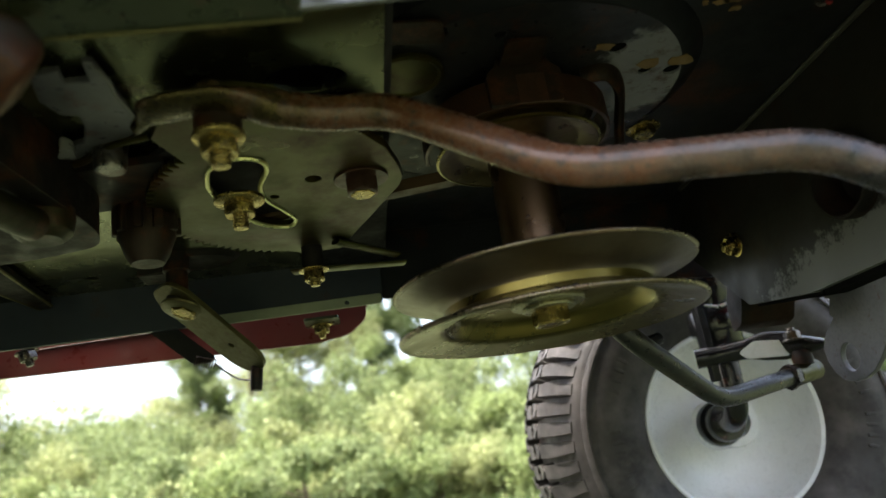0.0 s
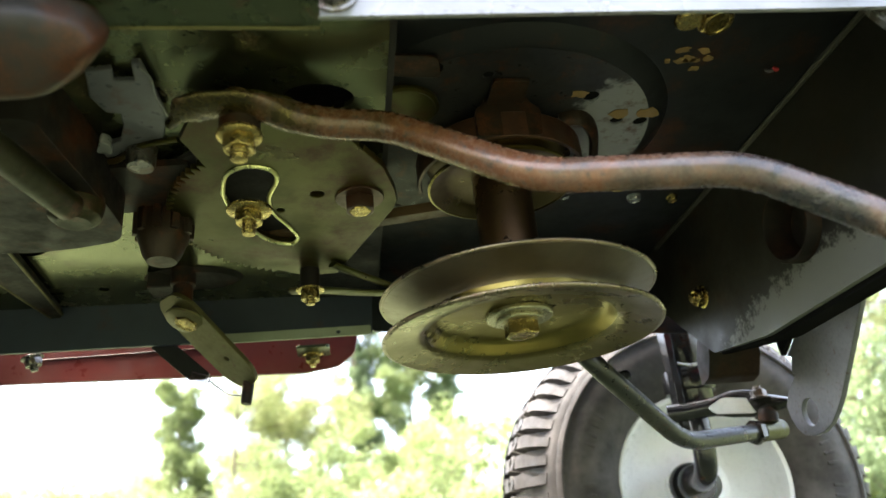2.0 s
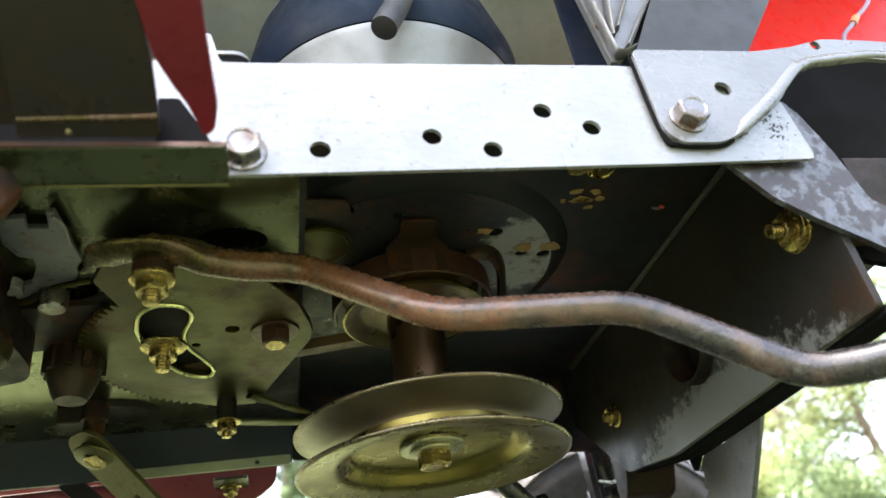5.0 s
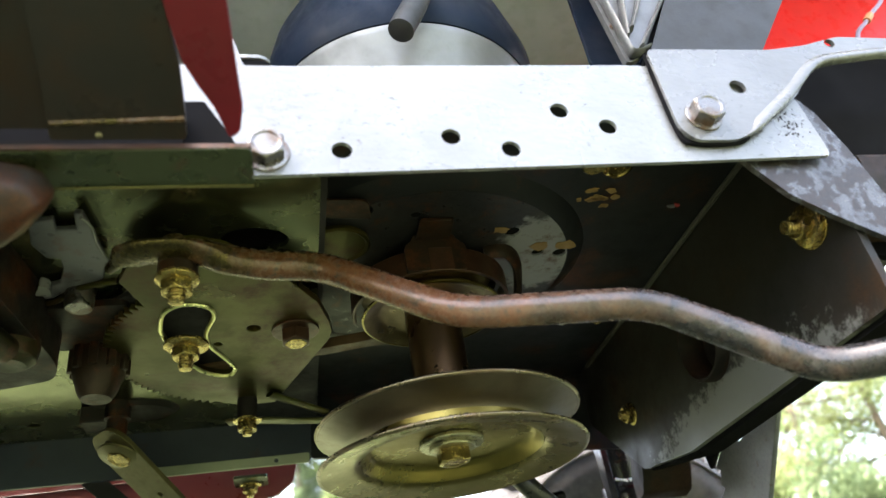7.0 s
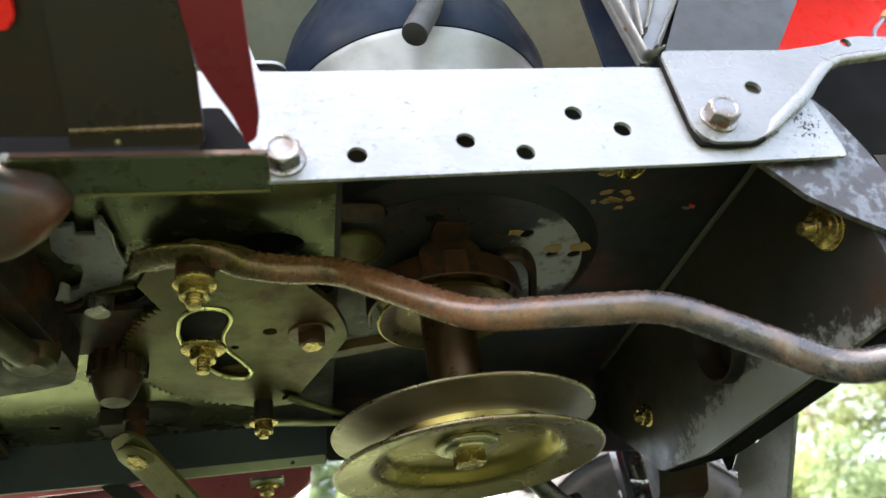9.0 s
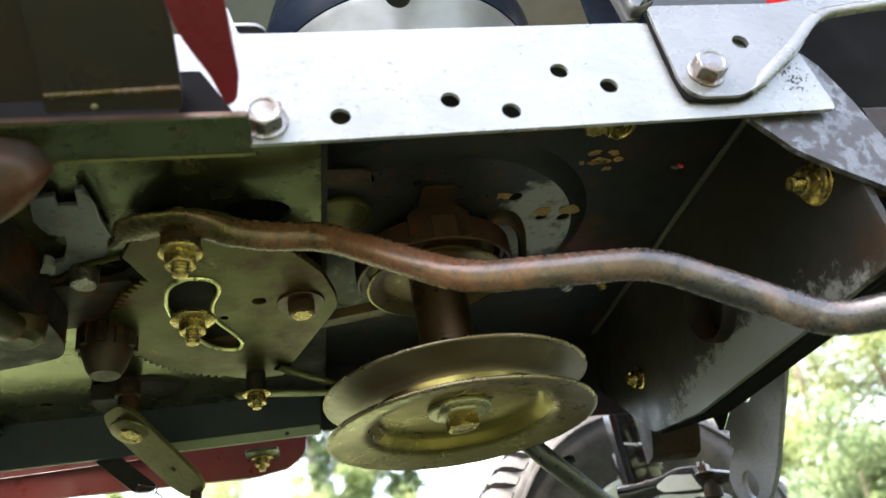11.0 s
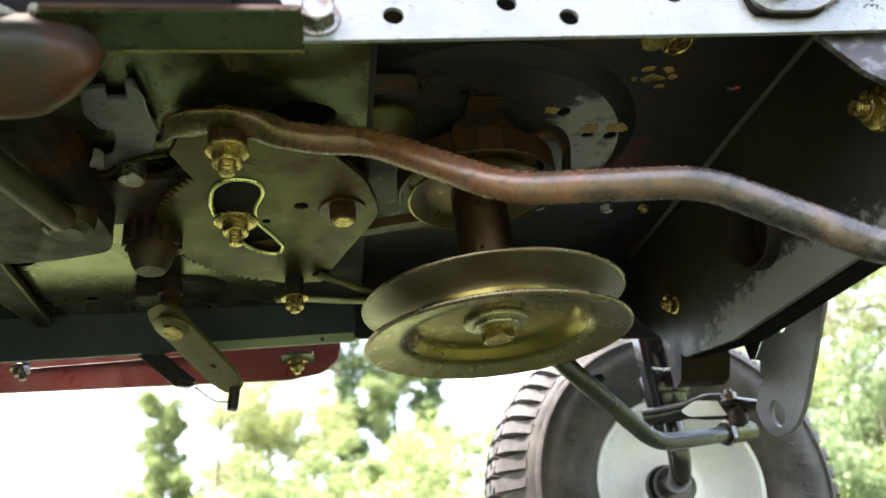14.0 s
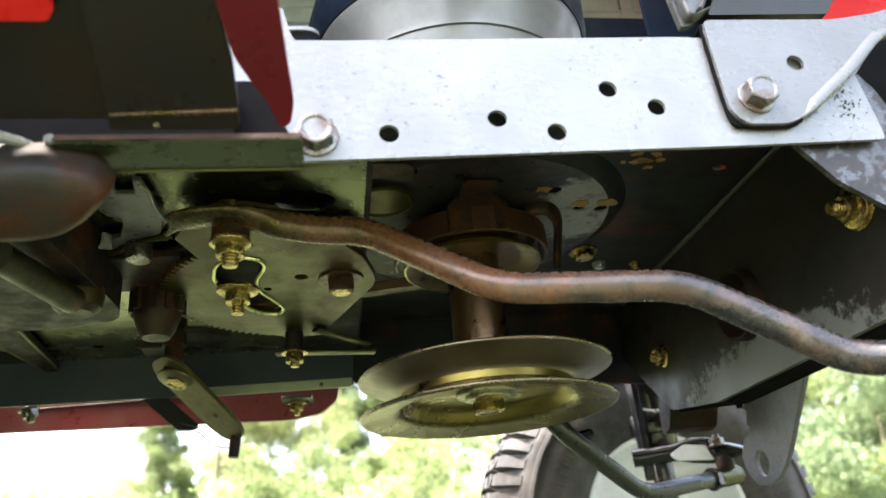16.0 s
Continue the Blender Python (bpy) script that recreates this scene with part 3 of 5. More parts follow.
add_tube(bm, smooth_path([(0.0888, BR_Y - 0.001, 0.387), (0.090, BR_Y - 0.001, 0.338), (0.097, BR_Y - 0.001, 0.331), (0.116, BR_Y - 0.001, 0.331), (0.124, BR_Y - 0.001, 0.3345)], 6), 0.0012, 10)
part("rolled_edge", bm, BRACE, bracket, "dark grimy rolled edge")
LIP = filleted([(0.117, 0.3312, 0), (0.130, 0.3365, 0), (0.158, 0.3590, 0), (0.180, 0.3805, 0), (0.225, 0.3882, 0), (0.280, 0.3850, 0)], 0.010, 5)
bm = bmesh.new()
rows = []
for i, p in enumerate(LIP):
    d = (LIP[min(i + 1, len(LIP) - 1)] - LIP[max(i - 1, 0)]).normalized()
    f = min(1.0, i / 5)
    rows.append([bm.verts.new((p.x - d.y * u * f, BR_Y - 0.0041 - h * f, p.y + d.x * u * f)) for u, h in ((0.0062, -0.0004), (0.0046, 0.0005), (0.0034, 0.0012), (0.0020, 0.0015), (0.0006, 0.0012), (0.0, 0.0003), (0.0, -0.0030), (0.0062, -0.0030))])
for a, b in zip(rows, rows[1:]):
    for i in range(8):
        bm.faces.new((a[i], a[(i + 1) % 8], b[(i + 1) % 8], b[i]))
bm.faces.new(rows[0][::-1])
bm.faces.new(rows[-1])
part("bent_edge", bm, BRACKM, bracket, "pale bent lip", smooth=60)
part("arm_backing", plate(rounded([(0.184, 0.3885), (0.206, 0.3900), (0.206, 0.3995), (0.184, 0.3945)], 0.001), 0.001, XZ(BR_Y + 0.0005)), BRACE, bracket, "dark backing strip")
part("bolt", bolt_mesh((0.1035, BR_Y - 0.004, 0.3445), (0, -1, 0), 0.0135, 0.0068, 0.0088), BOLTG, bracket, "grey hex bolt", 0.0004)

# flaking plate at the front end of the rail
part("end_plate", plate(rounded([(0.118, 0.335), (0.1225, 0.3250), (0.1374, 0.3062), (0.1549, 0.2940), (0.1746, 0.2822), (0.225, 0.250), (0.250, 0.262), (0.1865, 0.3046), (0.1801, 0.3328), (0.1725, 0.3550), (0.1660, 0.365), (0.118, 0.362)], 0.002), 0.003, XZ(-0.1497)),
     FLAKED, tractor, "dark steel end plate with flaking paint", 0.0009, seg=3)

# outer flange under the footrest, with its rusty lip
flange = part("footrest_flange", plate(rounded([(-0.186, -0.1715), (-0.0955, -0.1728), (-0.0955, -0.1505), (-0.166, -0.1505), (-0.182, -0.150), (-0.186, -0.158)], 0.003), 0.0025, XY(0.3178)),
              FLANGEM, tractor, "olive-tinted steel flange with a rusty edge", 0.0006)
part("rusty_lip", plate(rounded([(-0.184, 0.3184), (-0.0955, 0.3184), (-0.0955, 0.3206), (-0.184, 0.3206)], 0.001), 0.0016, XZ(-0.1712)), RUSTY, flange, "thin rust-brown edge", 0.0004)
part("flange_lip", tube([(-0.168, -0.1512, 0.3176), (-0.0958, -0.1512, 0.3176)], 0.0006, 8), ARMM, flange, "bright thin lower lip")
part("footrest_ledge", plate(rounded([(-0.300, 0.3190), (-0.1215, 0.3190), (-0.1213, 0.3470), (-0.300, 0.3470)], 0.001), 0.003, XZ(-0.1600)), BRACE, flange, "dark rusty ledge under the footboard", 0.0005)
bm = bmesh.new()
add_tube(bm, smooth_path([(-0.186, -0.170, 0.321), (-0.190, -0.160, 0.320), (-0.198, -0.168, 0.321), (-0.22, -0.176, 0.323), (-0.27, -0.184, 0.326)], 6), 0.0022, 8)
part("edge_bead", bm, GALV, flange, "bare bright edge")

# rounded rusty footrest support
part("footrest_support", dome(rounded([(-0.2055, -0.0055), (-0.1930, -0.0050), (-0.1850, -0.0034), (-0.1745, 0.0030), (-0.1675, 0.0114), (-0.1662, 0.0150), (-0.1700, 0.0240), (-0.185, 0.0290), (-0.27, 0.0290), (-0.275, -0.0055)], 0.005, 5), 0.015, leaning(0, -0.1440, 0.3030, 0.6)), FOOTM, tractor, "bulging grey steel footrest support, rusty round its edge", smooth=60)

# underside of the sloping footboard and the red blade beneath it
BOARD = leaning(0, -0.172, 0.3245, 0.45)
panel = part("footboard", plate(rounded([(-0.1646, 0.0), (-0.1183, 0.0), (-0.1180, 0.0114), (-0.1182, 0.028), (-0.1212, 0.051), (-0.136, 0.16), (-0.175, 0.16), (-0.1635, 0.050), (-0.1636, 0.031), (-0.1636, 0.0155)], 0.002), 0.0025, BOARD), BOARDU, tractor, "dark grimy underside of a steel footboard", 0.0006)
part("board_bead", tube([tuple(BOARD @ Vector((-0.1632, 0.0065, 0.0028))), tuple(BOARD @ Vector((-0.1183, 0.0083, 0.0028)))], 0.0011, 8), RODM, panel, "rusty pressed bead")
part("rivet", lathe([(0.0, 0.0015), (0.0010, 0.001), (0.0014, 0.0)], Matrix.Translation(BOARD @ Vector((-0.1480, 0.0020, 0.0022))) @ BOARD.to_3x3().to_4x4(), 12), WASH, panel, "bright rivet")
part("board_wing", plate(rounded([(-0.34, 0.0), (-0.1580, 0.0), (-0.1580, 0.016), (-0.1580, 0.050), (-0.165, 0.16), (-0.34, 0.16)], 0.002), 0.0025, leaning(0, -0.173, 0.3290, 0.45)), BOARDU, panel, "blue-black painted wing", 0.0006)
blade = part("side_blade", plate(rounded([(-0.1030, 0.0022), (-0.0992, 0.0048), (-0.0978, 0.0138), (-0.0989, 0.0265), (-0.1002, 0.0423), (-0.1010, 0.0536), (-0.105, 0.16), (-0.134, 0.16), (-0.1212, 0.053), (-0.1197, 0.0437), (-0.1172, 0.0313), (-0.1125, 0.0223), (-0.1074, 0.0138)], 0.002), 0.0035, leaning(0, -0.172, 0.3228, 0.45)), DRED, tractor, "red painted body blade with a rounded tip, darkened for its shade", 0.0014, seg=3)
part("red_cowl", plate(rounded([(-0.30, 0.0425), (-0.1745, 0.0425), (-0.1720, 0.047), (-0.1725, 0.056), (-0.30, 0.060)], 0.003), 0.003, leaning(0, -0.172, 0.3238, 0.45)), RED, tractor, "bright red body cowl edge", 0.0015)
part("rail_washer_plate", plate(rounded([(-0.1225, 0.3552), (-0.1146, 0.3552), (-0.1105, 0.348), (-0.1040, 0.3365), (-0.097, 0.3200), (-0.122, 0.3200)], 0.001), 0.001, XZ(-0.1575)), BRACE, tractor, "dark plate on the rail", 0.0003)
seal = part("rail_hook", plate(rounded([(-0.1040, -0.1530), (-0.0915, -0.1530), (-0.0872, -0.1490), (-0.0915, -0.1440), (-0.1040, -0.1440)], 0.003), 0.0022, XY(0.3868)), GALV, tractor, "small bright rounded steel lip above the rail", 0.0007)
part("seal_lip", plate(rounded([(-0.1035, -0.1520), (-0.0905, -0.1520), (-0.0868, -0.1488), (-0.0905, -0.1450), (-0.1035, -0.1450)], 0.003), 0.0085, XY(0.3781)), BRACE, seal, "black rubber underside", 0.0006)
part("rail_tab", plate(rounded([(-0.105, 0.376), (-0.0985, 0.376), (-0.0985, 0.3815), (-0.100, 0.3835), (-0.104, 0.3995), (-0.109, 0.3995)], 0.002), 0.003, XZ(-0.150)), GALV, tractor, "small bare steel tab above the rail", 0.0006)

# engine plate with its raised round boss
ENG_Z = 0.367
eng = part("engine_plate", plate(rounded([(-0.066, -0.1532), (0.1648, -0.1532), (0.1648, 0.1935), (-0.066, 0.1935)], 0.002), 0.003, XY(ENG_Z)), BLACK, tractor, "black painted engine mounting plate, worn to bare metal", 0.0004)
boss = part("engine_boss", plate(ring(0.001, 0.0, 0.087, 72), 0.004, XY(ENG_Z - 0.0058),
            [ring(-0.043, -0.072, 0.0046, 16), ring(-0.015, -0.066, 0.0030, 14), ring(0.044, -0.047, 0.0046, 16), ring(0.0655, -0.024, 0.0038, 16), ring(0.0800, -0.0225, 0.0044, 16)]),
            BOSSM, eng, "round engine boss with bare scraped metal and bolt holes")
part("boss_step", lathe([(0.0868, -0.0056), (0.090, -0.0052), (0.0965, -0.0012), (0.099, 0.0003), (0.0868, 0.0003)], Matrix.Translation((0.001, 0, ENG_Z)), 72, True), BLACK, eng, "dark sloping step round the boss")
part("shaft_seal", lathe([(0.0, -0.012), (0.022, -0.012), (0.024, -0.010), (0.026, -0.004), (0.0, -0.004)], Matrix.Translation((0, 0, ENG_Z)), 36), CAST, eng)
for x, y, r in ((0.060, 0.071, 0.0040), (0.113, 0.079, 0.0045), (0.142, 0.081, 0.0036), (-0.045, 0.048, 0.0045)):
    part("bolt", bolt_mesh((x, y, ENG_Z), (0, 0, -1), r * 1.7, 0.003, r * 1.1), SPECK if x < 0.12 else ZINC, eng, "small steel bolt")
part("bolt", bolt_mesh((0.0910, -0.1010, ENG_Z), (0.15, -0.1, -1), 0.0150, 0.0030, 0.0092), ZINC, eng, "yellow zinc bolt")
part("bolt", bolt_mesh((0.0940, 0.0560, ENG_Z), (0, 0, -1), 0.0125, 0.0045, 0.0105), ZINC, eng, "yellow zinc bolt")
part("keeper_disc", lathe([(0.0, -0.0024), (0.0060, -0.0022), (0.0072, -0.0008), (0.0072, 0.0), (0.0, 0.0)], Matrix.Translation((0.0775, -0.1010, ENG_Z - 0.0004)), 28), ZINC, eng, "yellow zinc disc beside the bolt")
part("idler_disc", lathe([(0.0, -0.0010), (0.0150, -0.0010), (0.0165, -0.0022), (0.0180, -0.0015), (0.0180, 0.0006), (0.0, 0.0006)], Matrix.Translation((-0.0560, -0.0420, 0.3600)), 40), SECTOR, eng, "olive-tinted steel idler disc")
part("idler_pin", lathe([(0.0, -0.001), (0.005, -0.001), (0.005, 0.007), (0.0, 0.007)], Matrix.Translation((-0.0560, -0.0420, 0.3602)), 20), CAST, eng)
part("idler_bracket", plate(rounded([(-0.0660, -0.0840), (-0.0420, -0.0820), (-0.0390, -0.0660), (-0.0660, -0.0680)], 0.004), 0.0016, XY(0.3596)), RUSTD, eng, "rusty idler bracket", 0.0006)
random.seed(7)
for k in range(11):
    a = random.uniform(0, 6.28)
    cx, cy = 0.088 + 0.013 * random.uniform(-1, 1), -0.071 + 0.008 * random.uniform(-1, 1)
    rr = random.uniform(0.0012, 0.0034)
    part("paint_chip", plate([(cx + 1.3 * rr * random.uniform(0.5, 1.3) * math.cos(2 * math.pi * i / 9 + a), cy + 0.9 * rr * random.uniform(0.5, 1.3) * math.sin(2 * math.pi * i / 9 + a)) for i in range(9)], 0.0005, XY(ENG_Z - 0.0007)), CHIPY, eng, "flake of yellowish primer")
# black discs plug the bolt holes and stand for the shade in them
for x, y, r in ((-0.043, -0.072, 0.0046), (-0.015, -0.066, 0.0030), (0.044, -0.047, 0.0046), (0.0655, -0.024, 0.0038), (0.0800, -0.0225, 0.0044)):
    part("hole_shade_disc", plate(ring(x, y, r * 1.15, 16), 0.0006, XY(ENG_Z - 0.0046)), BRACE, eng, "black disc for the dark inside a bolt hole")
for cx, cy, rr in ((0.0645, -0.0315, 0.0058), (0.0815, -0.0315, 0.0062), (0.037, -0.050, 0.0042)):
    part("paint_chip", plate([(cx + 1.2 * rr * random.uniform(0.7, 1.2) * math.cos(2 * math.pi * i / 13), cy + 0.7 * rr * random.uniform(0.55, 1.35) * math.sin(2 * math.pi * i / 13)) for i in range(13)], 0.0004, XY(ENG_Z - 0.0064)), CHIPY, eng, "flake of yellowish primer")
part("red_chip", plate(rounded([(0.1405, -0.0645), (0.1448, -0.0630), (0.1438, -0.0608), (0.1412, -0.0622)], 0.0008), 0.0012, XY(ENG_Z - 0.0014)), CHIPR, eng, "small red paint chip")
part("bare_speck", plate(rounded([(0.1365, -0.0618), (0.1412, -0.0626), (0.1425, -0.0604), (0.1390, -0.0596)], 0.0006), 0.0010, XY(ENG_Z - 0.0012)), SPECK, eng, "bright speck of bare metal")

# drive pulley on the crankshaft
PZ = 0.245
prof_low = [(0.0495, 0.0056), (0.0505, 0.0040), (0.0560, 0.0030), (0.0700, -0.0004), (0.0718, -0.0007), (0.0726, 0.0001), (0.0722, 0.0011), (0.0705, 0.0014), (0.0530, 0.0072), (0.0505, 0.0086), (0.0495, 0.0080)]
pulley = part("drive_pulley", lathe(prof_low, Matrix.Translation((0, 0, PZ)), 128, True), PULLEYD, tractor, "zinc-plated steel V-belt pulley with worn rim", smooth=50)
part("dish", lathe([(0.0, 0.0125), (0.0430, 0.0125), (0.0456, 0.0114), (0.0470, 0.0096), (0.0484, 0.0062), (0.0497, 0.0046), (0.0500, 0.0130), (0.0, 0.0142)], Matrix.Translation((0, 0, PZ)), 128), PULLEY, pulley, "yellowish plated dish", smooth=50)
prof_up = [(0.0, 0.0135), (0.0502, 0.0125), (0.0512, 0.0140), (0.0560, 0.0158), (0.0705, 0.0203), (0.0722, 0.0206), (0.0728, 0.0214), (0.0722, 0.0223), (0.0700, 0.0222), (0.0540, 0.0178), (0.0480, 0.0150), (0.0, 0.0150)]
part("upper_flange", lathe(prof_up, Matrix.Translation((0, 0, PZ)), 128), GROOVE, pulley, "grey worn groove wall, rusty at its rim", smooth=50)
for k, (dr, da) in enumerate(((0.0708, 0.0), (0.0700, 0.035), (0.0711, 0.06), (0.0704, 0.085), (0.0712, 0.10))):
    a = radians(-101) + da
    part("rim_nick", box(-0.0009, 0.0009, -0.00022, 0.00022, -0.0001, 0.0006, m=Matrix.Translation((dr * math.cos(a), dr * math.sin(a), PZ + 0.0016)) @ Matrix.Rotation(a + 0.6 * (k - 2), 4, "Z")), CAST, pulley, "dark nick in the rim" if k == 0 else "")
for rz in (0.0002, 0.0214):
    part("rim_edge", lathe([(0.0712, -0.0010), (0.0729, -0.0006), (0.0732, 0.0003), (0.0728, 0.0010), (0.0712, 0.0011)], Matrix.Translation((0, 0, PZ + rz)), 128, True), RIMEDGE, pulley, "bright worn rim", smooth=60)
part("flat_washer", lathe([(0.0, -0.003), (0.0170, -0.003), (0.0178, -0.0022), (0.0178, 0.0), (0.0, 0.0)], Matrix.Translation((0, 0, PZ + 0.0125)), 48), WASH, pulley, "large zinc washer", 0.0003)
part("lock_washer", lathe([(0.0, -0.0022), (0.0122, -0.0022), (0.0128, -0.0016), (0.0128, 0.0), (0.0, 0.0)], Matrix.Translation((0, 0, PZ + 0.0095)), 40), WASH, pulley, "", 0.0003)
part("crank_bolt", bolt_mesh((0, 0, PZ + 0.0074), (0.03, 0.02, -1), 0.0160, 0.0075), ZINC, pulley, "yellow zinc hex bolt", 0.0004)
part("hub_tube", lathe([(0.0, 0.0140), (0.0188, 0.0140), (0.0188, 0.0240), (0.0162, 0.0260), (0.0162, 0.080), (0.0165, 0.083), (0.0165, 0.098), (0.0, 0.098)], Matrix.Translation((0, 0, PZ)), 48), HUBM, pulley, "rust-brown steel hub tube")

# smaller pulley above it
UZ = 0.334
up = part("upper_pulley", lathe([(0.0165, 0.0045), (0.030, 0.0050), (0.0330, 0.0040), (0.0400, 0.0002), (0.0413, 0.0002), (0.0416, 0.0010), (0.0405, 0.0018), (0.0310, 0.0075), (0.0305, 0.0100), (0.0405, 0.0150), (0.0415, 0.0160), (0.0405, 0.0168), (0.0165, 0.0175)], Matrix.Translation((0, 0, UZ)), 96, True), UPM, tractor, "rust-brown drive pulley with a greenish rim", smooth=50)
part("rim_bead", lathe([(0.0408, -0.0004), (0.0420, 0.0), (0.0420, 0.0012), (0.0408, 0.0010)], Matrix.Translation((0, 0, UZ)), 96, True), PULLEY, up)
belt = part("drive_belt", plate(rounded([(-0.004, 0.0405), (-0.03, 0.043), (-0.066, 0.053), (-0.150, 0.070), (-0.150, 0.061), (-0.066, 0.043), (-0.03, 0.033), (-0.004, 0.0315)], 0.002), 0.0065, XY(0.3375)), BELT, tractor, "brown worn rubber drive belt", 0.001)
# belt keeper straps
keeper = part("belt_keeper", plate(rounded([(-0.020, 0.338), (0.014, 0.338), (0.015, 0.354), (0.010, 0.358), (0.007, 0.3660), (-0.013, 0.3660), (-0.015, 0.358), (-0.020, 0.354)], 0.002), 0.0040, XZ(-0.0430)), RUSTD, tractor, "rusty bent strap that keeps the belt on", 0.0016, seg=3)
part("keeper_foot", plate(rounded([(-0.013, -0.0657), (0.006, -0.0657), (0.006, -0.0437), (-0.013, -0.0437)], 0.002), 0.002, XY(0.3575)), RUSTD, keeper, bevel=0.0005)
wrap = []
for i in range(28):
    a = radians(-195 + i * 7.5)
    wrap.append((0.0475 * math.cos(a), 0.0475 * math.sin(a)))
wrap_in = [(x * 0.955, y * 0.955) for x, y in reversed(wrap)]
part("belt_guard", plate(wrap + wrap_in, 0.015, XY(0.3375)), RUSTY, keeper, "rusty curved belt guard", 0.0004)
part("keeper_loop", tube(smooth_path([(0.030, -0.030, 0.3605), (0.042, -0.032, 0.360), (0.052, -0.020, 0.356), (0.055, -0.004, 0.346), (0.055, 0.004, 0.334)], 6), 0.0048, 12, lambda w: (0.55, 1.5)), RUSTD, keeper, "black steel belt finger")

# crossmember in front
XM = 0.165
cross = part("crossmember", plate(rounded([(-0.1490, 0.3708), (0.1937, 0.3708), (0.1937, 0.322), (0.119, 0.2615), (0.05, 0.252), (-0.1490, 0.2515)], 0.003), 0.004, YZ(XM), [ring(-0.0095, 0.2992, 0.0200, 40)]),
             XMEM, tractor, "black painted front crossmember, scuffed grey near its lower edge", 0.0008)
part("lower_flange", plate(rounded([(0.1692, -0.149), (0.1840, -0.149), (0.1840, 0.046), (0.1692, 0.046)], 0.002), 0.004, XY(0.2490)), BRACE, cross, "black bent flange", 0.0008)
part("flange_end", plate(rounded([(0.1692, 0.0), (0.1840, 0.0), (0.1740, 0.070), (0.1692, 0.072)], 0.002), 0.004, Matrix.Translation((0, 0.0465, 0.2490)) @ Matrix.Rotation(math.atan2(0.0105, 0.070), 4, "X")), BRACE, cross, "", 0.0008)
part("weld_bead", tube(smooth_path([(0.1640, -0.150, 0.3655), (0.1638, -0.06, 0.3658), (0.1640, 0.05, 0.3655), (0.1638, 0.17, 0.3655)], 8), 0.0018, 8), WELDM, cross, "grey weld seam")
part("pivot_tube", lathe([(0.0198, 0.030), (0.0224, 0.030), (0.0226, 0.010), (0.0226, -0.0068), (0.0220, -0.008), (0.0204, -0.008), (0.0198, -0.0066)], Matrix.Translation((XM, -0.0095, 0.2992)) @ Matrix.Rotation(radians(90), 4, "Y"), 48, True), AXLEM, cross, "black axle pivot tube")
part("tube_rim", lathe([(0.0208, -0.0082), (0.0215, -0.0082), (0.0215, -0.0078), (0.0208, -0.0078)], Matrix.Translation((XM, -0.0095, 0.2992)) @ Matrix.Rotation(radians(90), 4, "Y"), 48, True), CAST, cross, "worn bare rim of the pivot tube")
part("pivot_pin", lathe([(0.0, 0.004), (0.0150, 0.004), (0.0160, 0.006), (0.0160, 0.03), (0.0, 0.03)], Matrix.Translation((XM + 0.002, -0.0095, 0.2992)) @ Matrix.Rotation(radians(90), 4, "Y"), 32), CAST, cross)
part("nut", bolt_mesh((XM, 0.1155, 0.3025), (-1, 0, -0.1), 0.012, 0.0055, 0.0085, 0.003), ZINC, cross, "yellow zinc nut", 0.0003)
part("bolt", bolt_mesh((XM, -0.126, 0.3065), (-1, 0, -0.05), 0.0120, 0.006, 0.0108, 0.0055, 0.0038, 0.0118, 0.003), ZINC, cross, "yellow zinc nut on a threaded stud", 0.0003)
part("black_brace", plate(rounded([(0.1720, 0.300), (0.42, 0.24), (0.42, 0.455), (0.217, 0.428), (0.190, 0.385), (0.172, 0.36)], 0.004), 0.004, XZ(-0.115)), BRACE, tractor, "black painted front brace plate", 0.0008)

# steering sector
SZ = 0.332
CX, CY, RT = -0.103, 0.028, 0.0845
teeth = []
A0, A1, NT = 112.0, 228.0, 33
for i in range(NT):
    a = A1 - (A1 - A0) * i / NT
    s = (A1 - A0) / NT
    for da, r in ((0.0, RT - 0.0036), (s * 0.28, RT), (s * 0.55, RT), (s * 0.82, RT - 0.0036)):
        teeth.append((CX + r * math.cos(radians(a - da)), CY + r * math.sin(radians(a - da))))
outline = teeth + [(-0.117, 0.1140), (-0.095, 0.1120), (-0.0605, 0.0190), (-0.0590, 0.0080), (-0.0610, -0.0040), (-0.068, -0.028), (-0.086, -0.057), (-0.112, -0.085), (-0.126, -0.091), (-0.141, -0.089), (-0.157, -0.074), (-0.1645, -0.058)]
kidney = [tuple(p)[:2] for p in smooth_path([(x, y, 0) for x, y in [(-0.153, -0.005), (-0.1485, -0.024), (-0.138, -0.0325), (-0.126, -0.0290), (-0.1235, -0.018), (-0.1295, 0.001), (-0.1290, 0.018), (-0.1220, 0.036), (-0.1175, 0.052), (-0.1230, 0.0615), (-0.137, 0.052), (-0.150, 0.022), (-0.153, -0.005)]], 4)][:-1]
sector = part("steering_sector", plate(outline, 0.0042, XY(SZ), [kidney, ring(-0.1035, -0.001, 0.0040, 16), ring(-0.1245, 0.0165, 0.0024, 12)]), SECTOR, tractor, "toothed steel steering sector plate with a kidney slot", 0.0005)
# thin tube round the slot, coloured for the shine on its worn edge
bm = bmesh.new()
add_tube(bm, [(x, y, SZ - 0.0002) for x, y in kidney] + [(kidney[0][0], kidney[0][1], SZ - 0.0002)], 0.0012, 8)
part("slot_edge", bm, SLOTE, sector, "worn edge of the slot, its shine put into the colour")
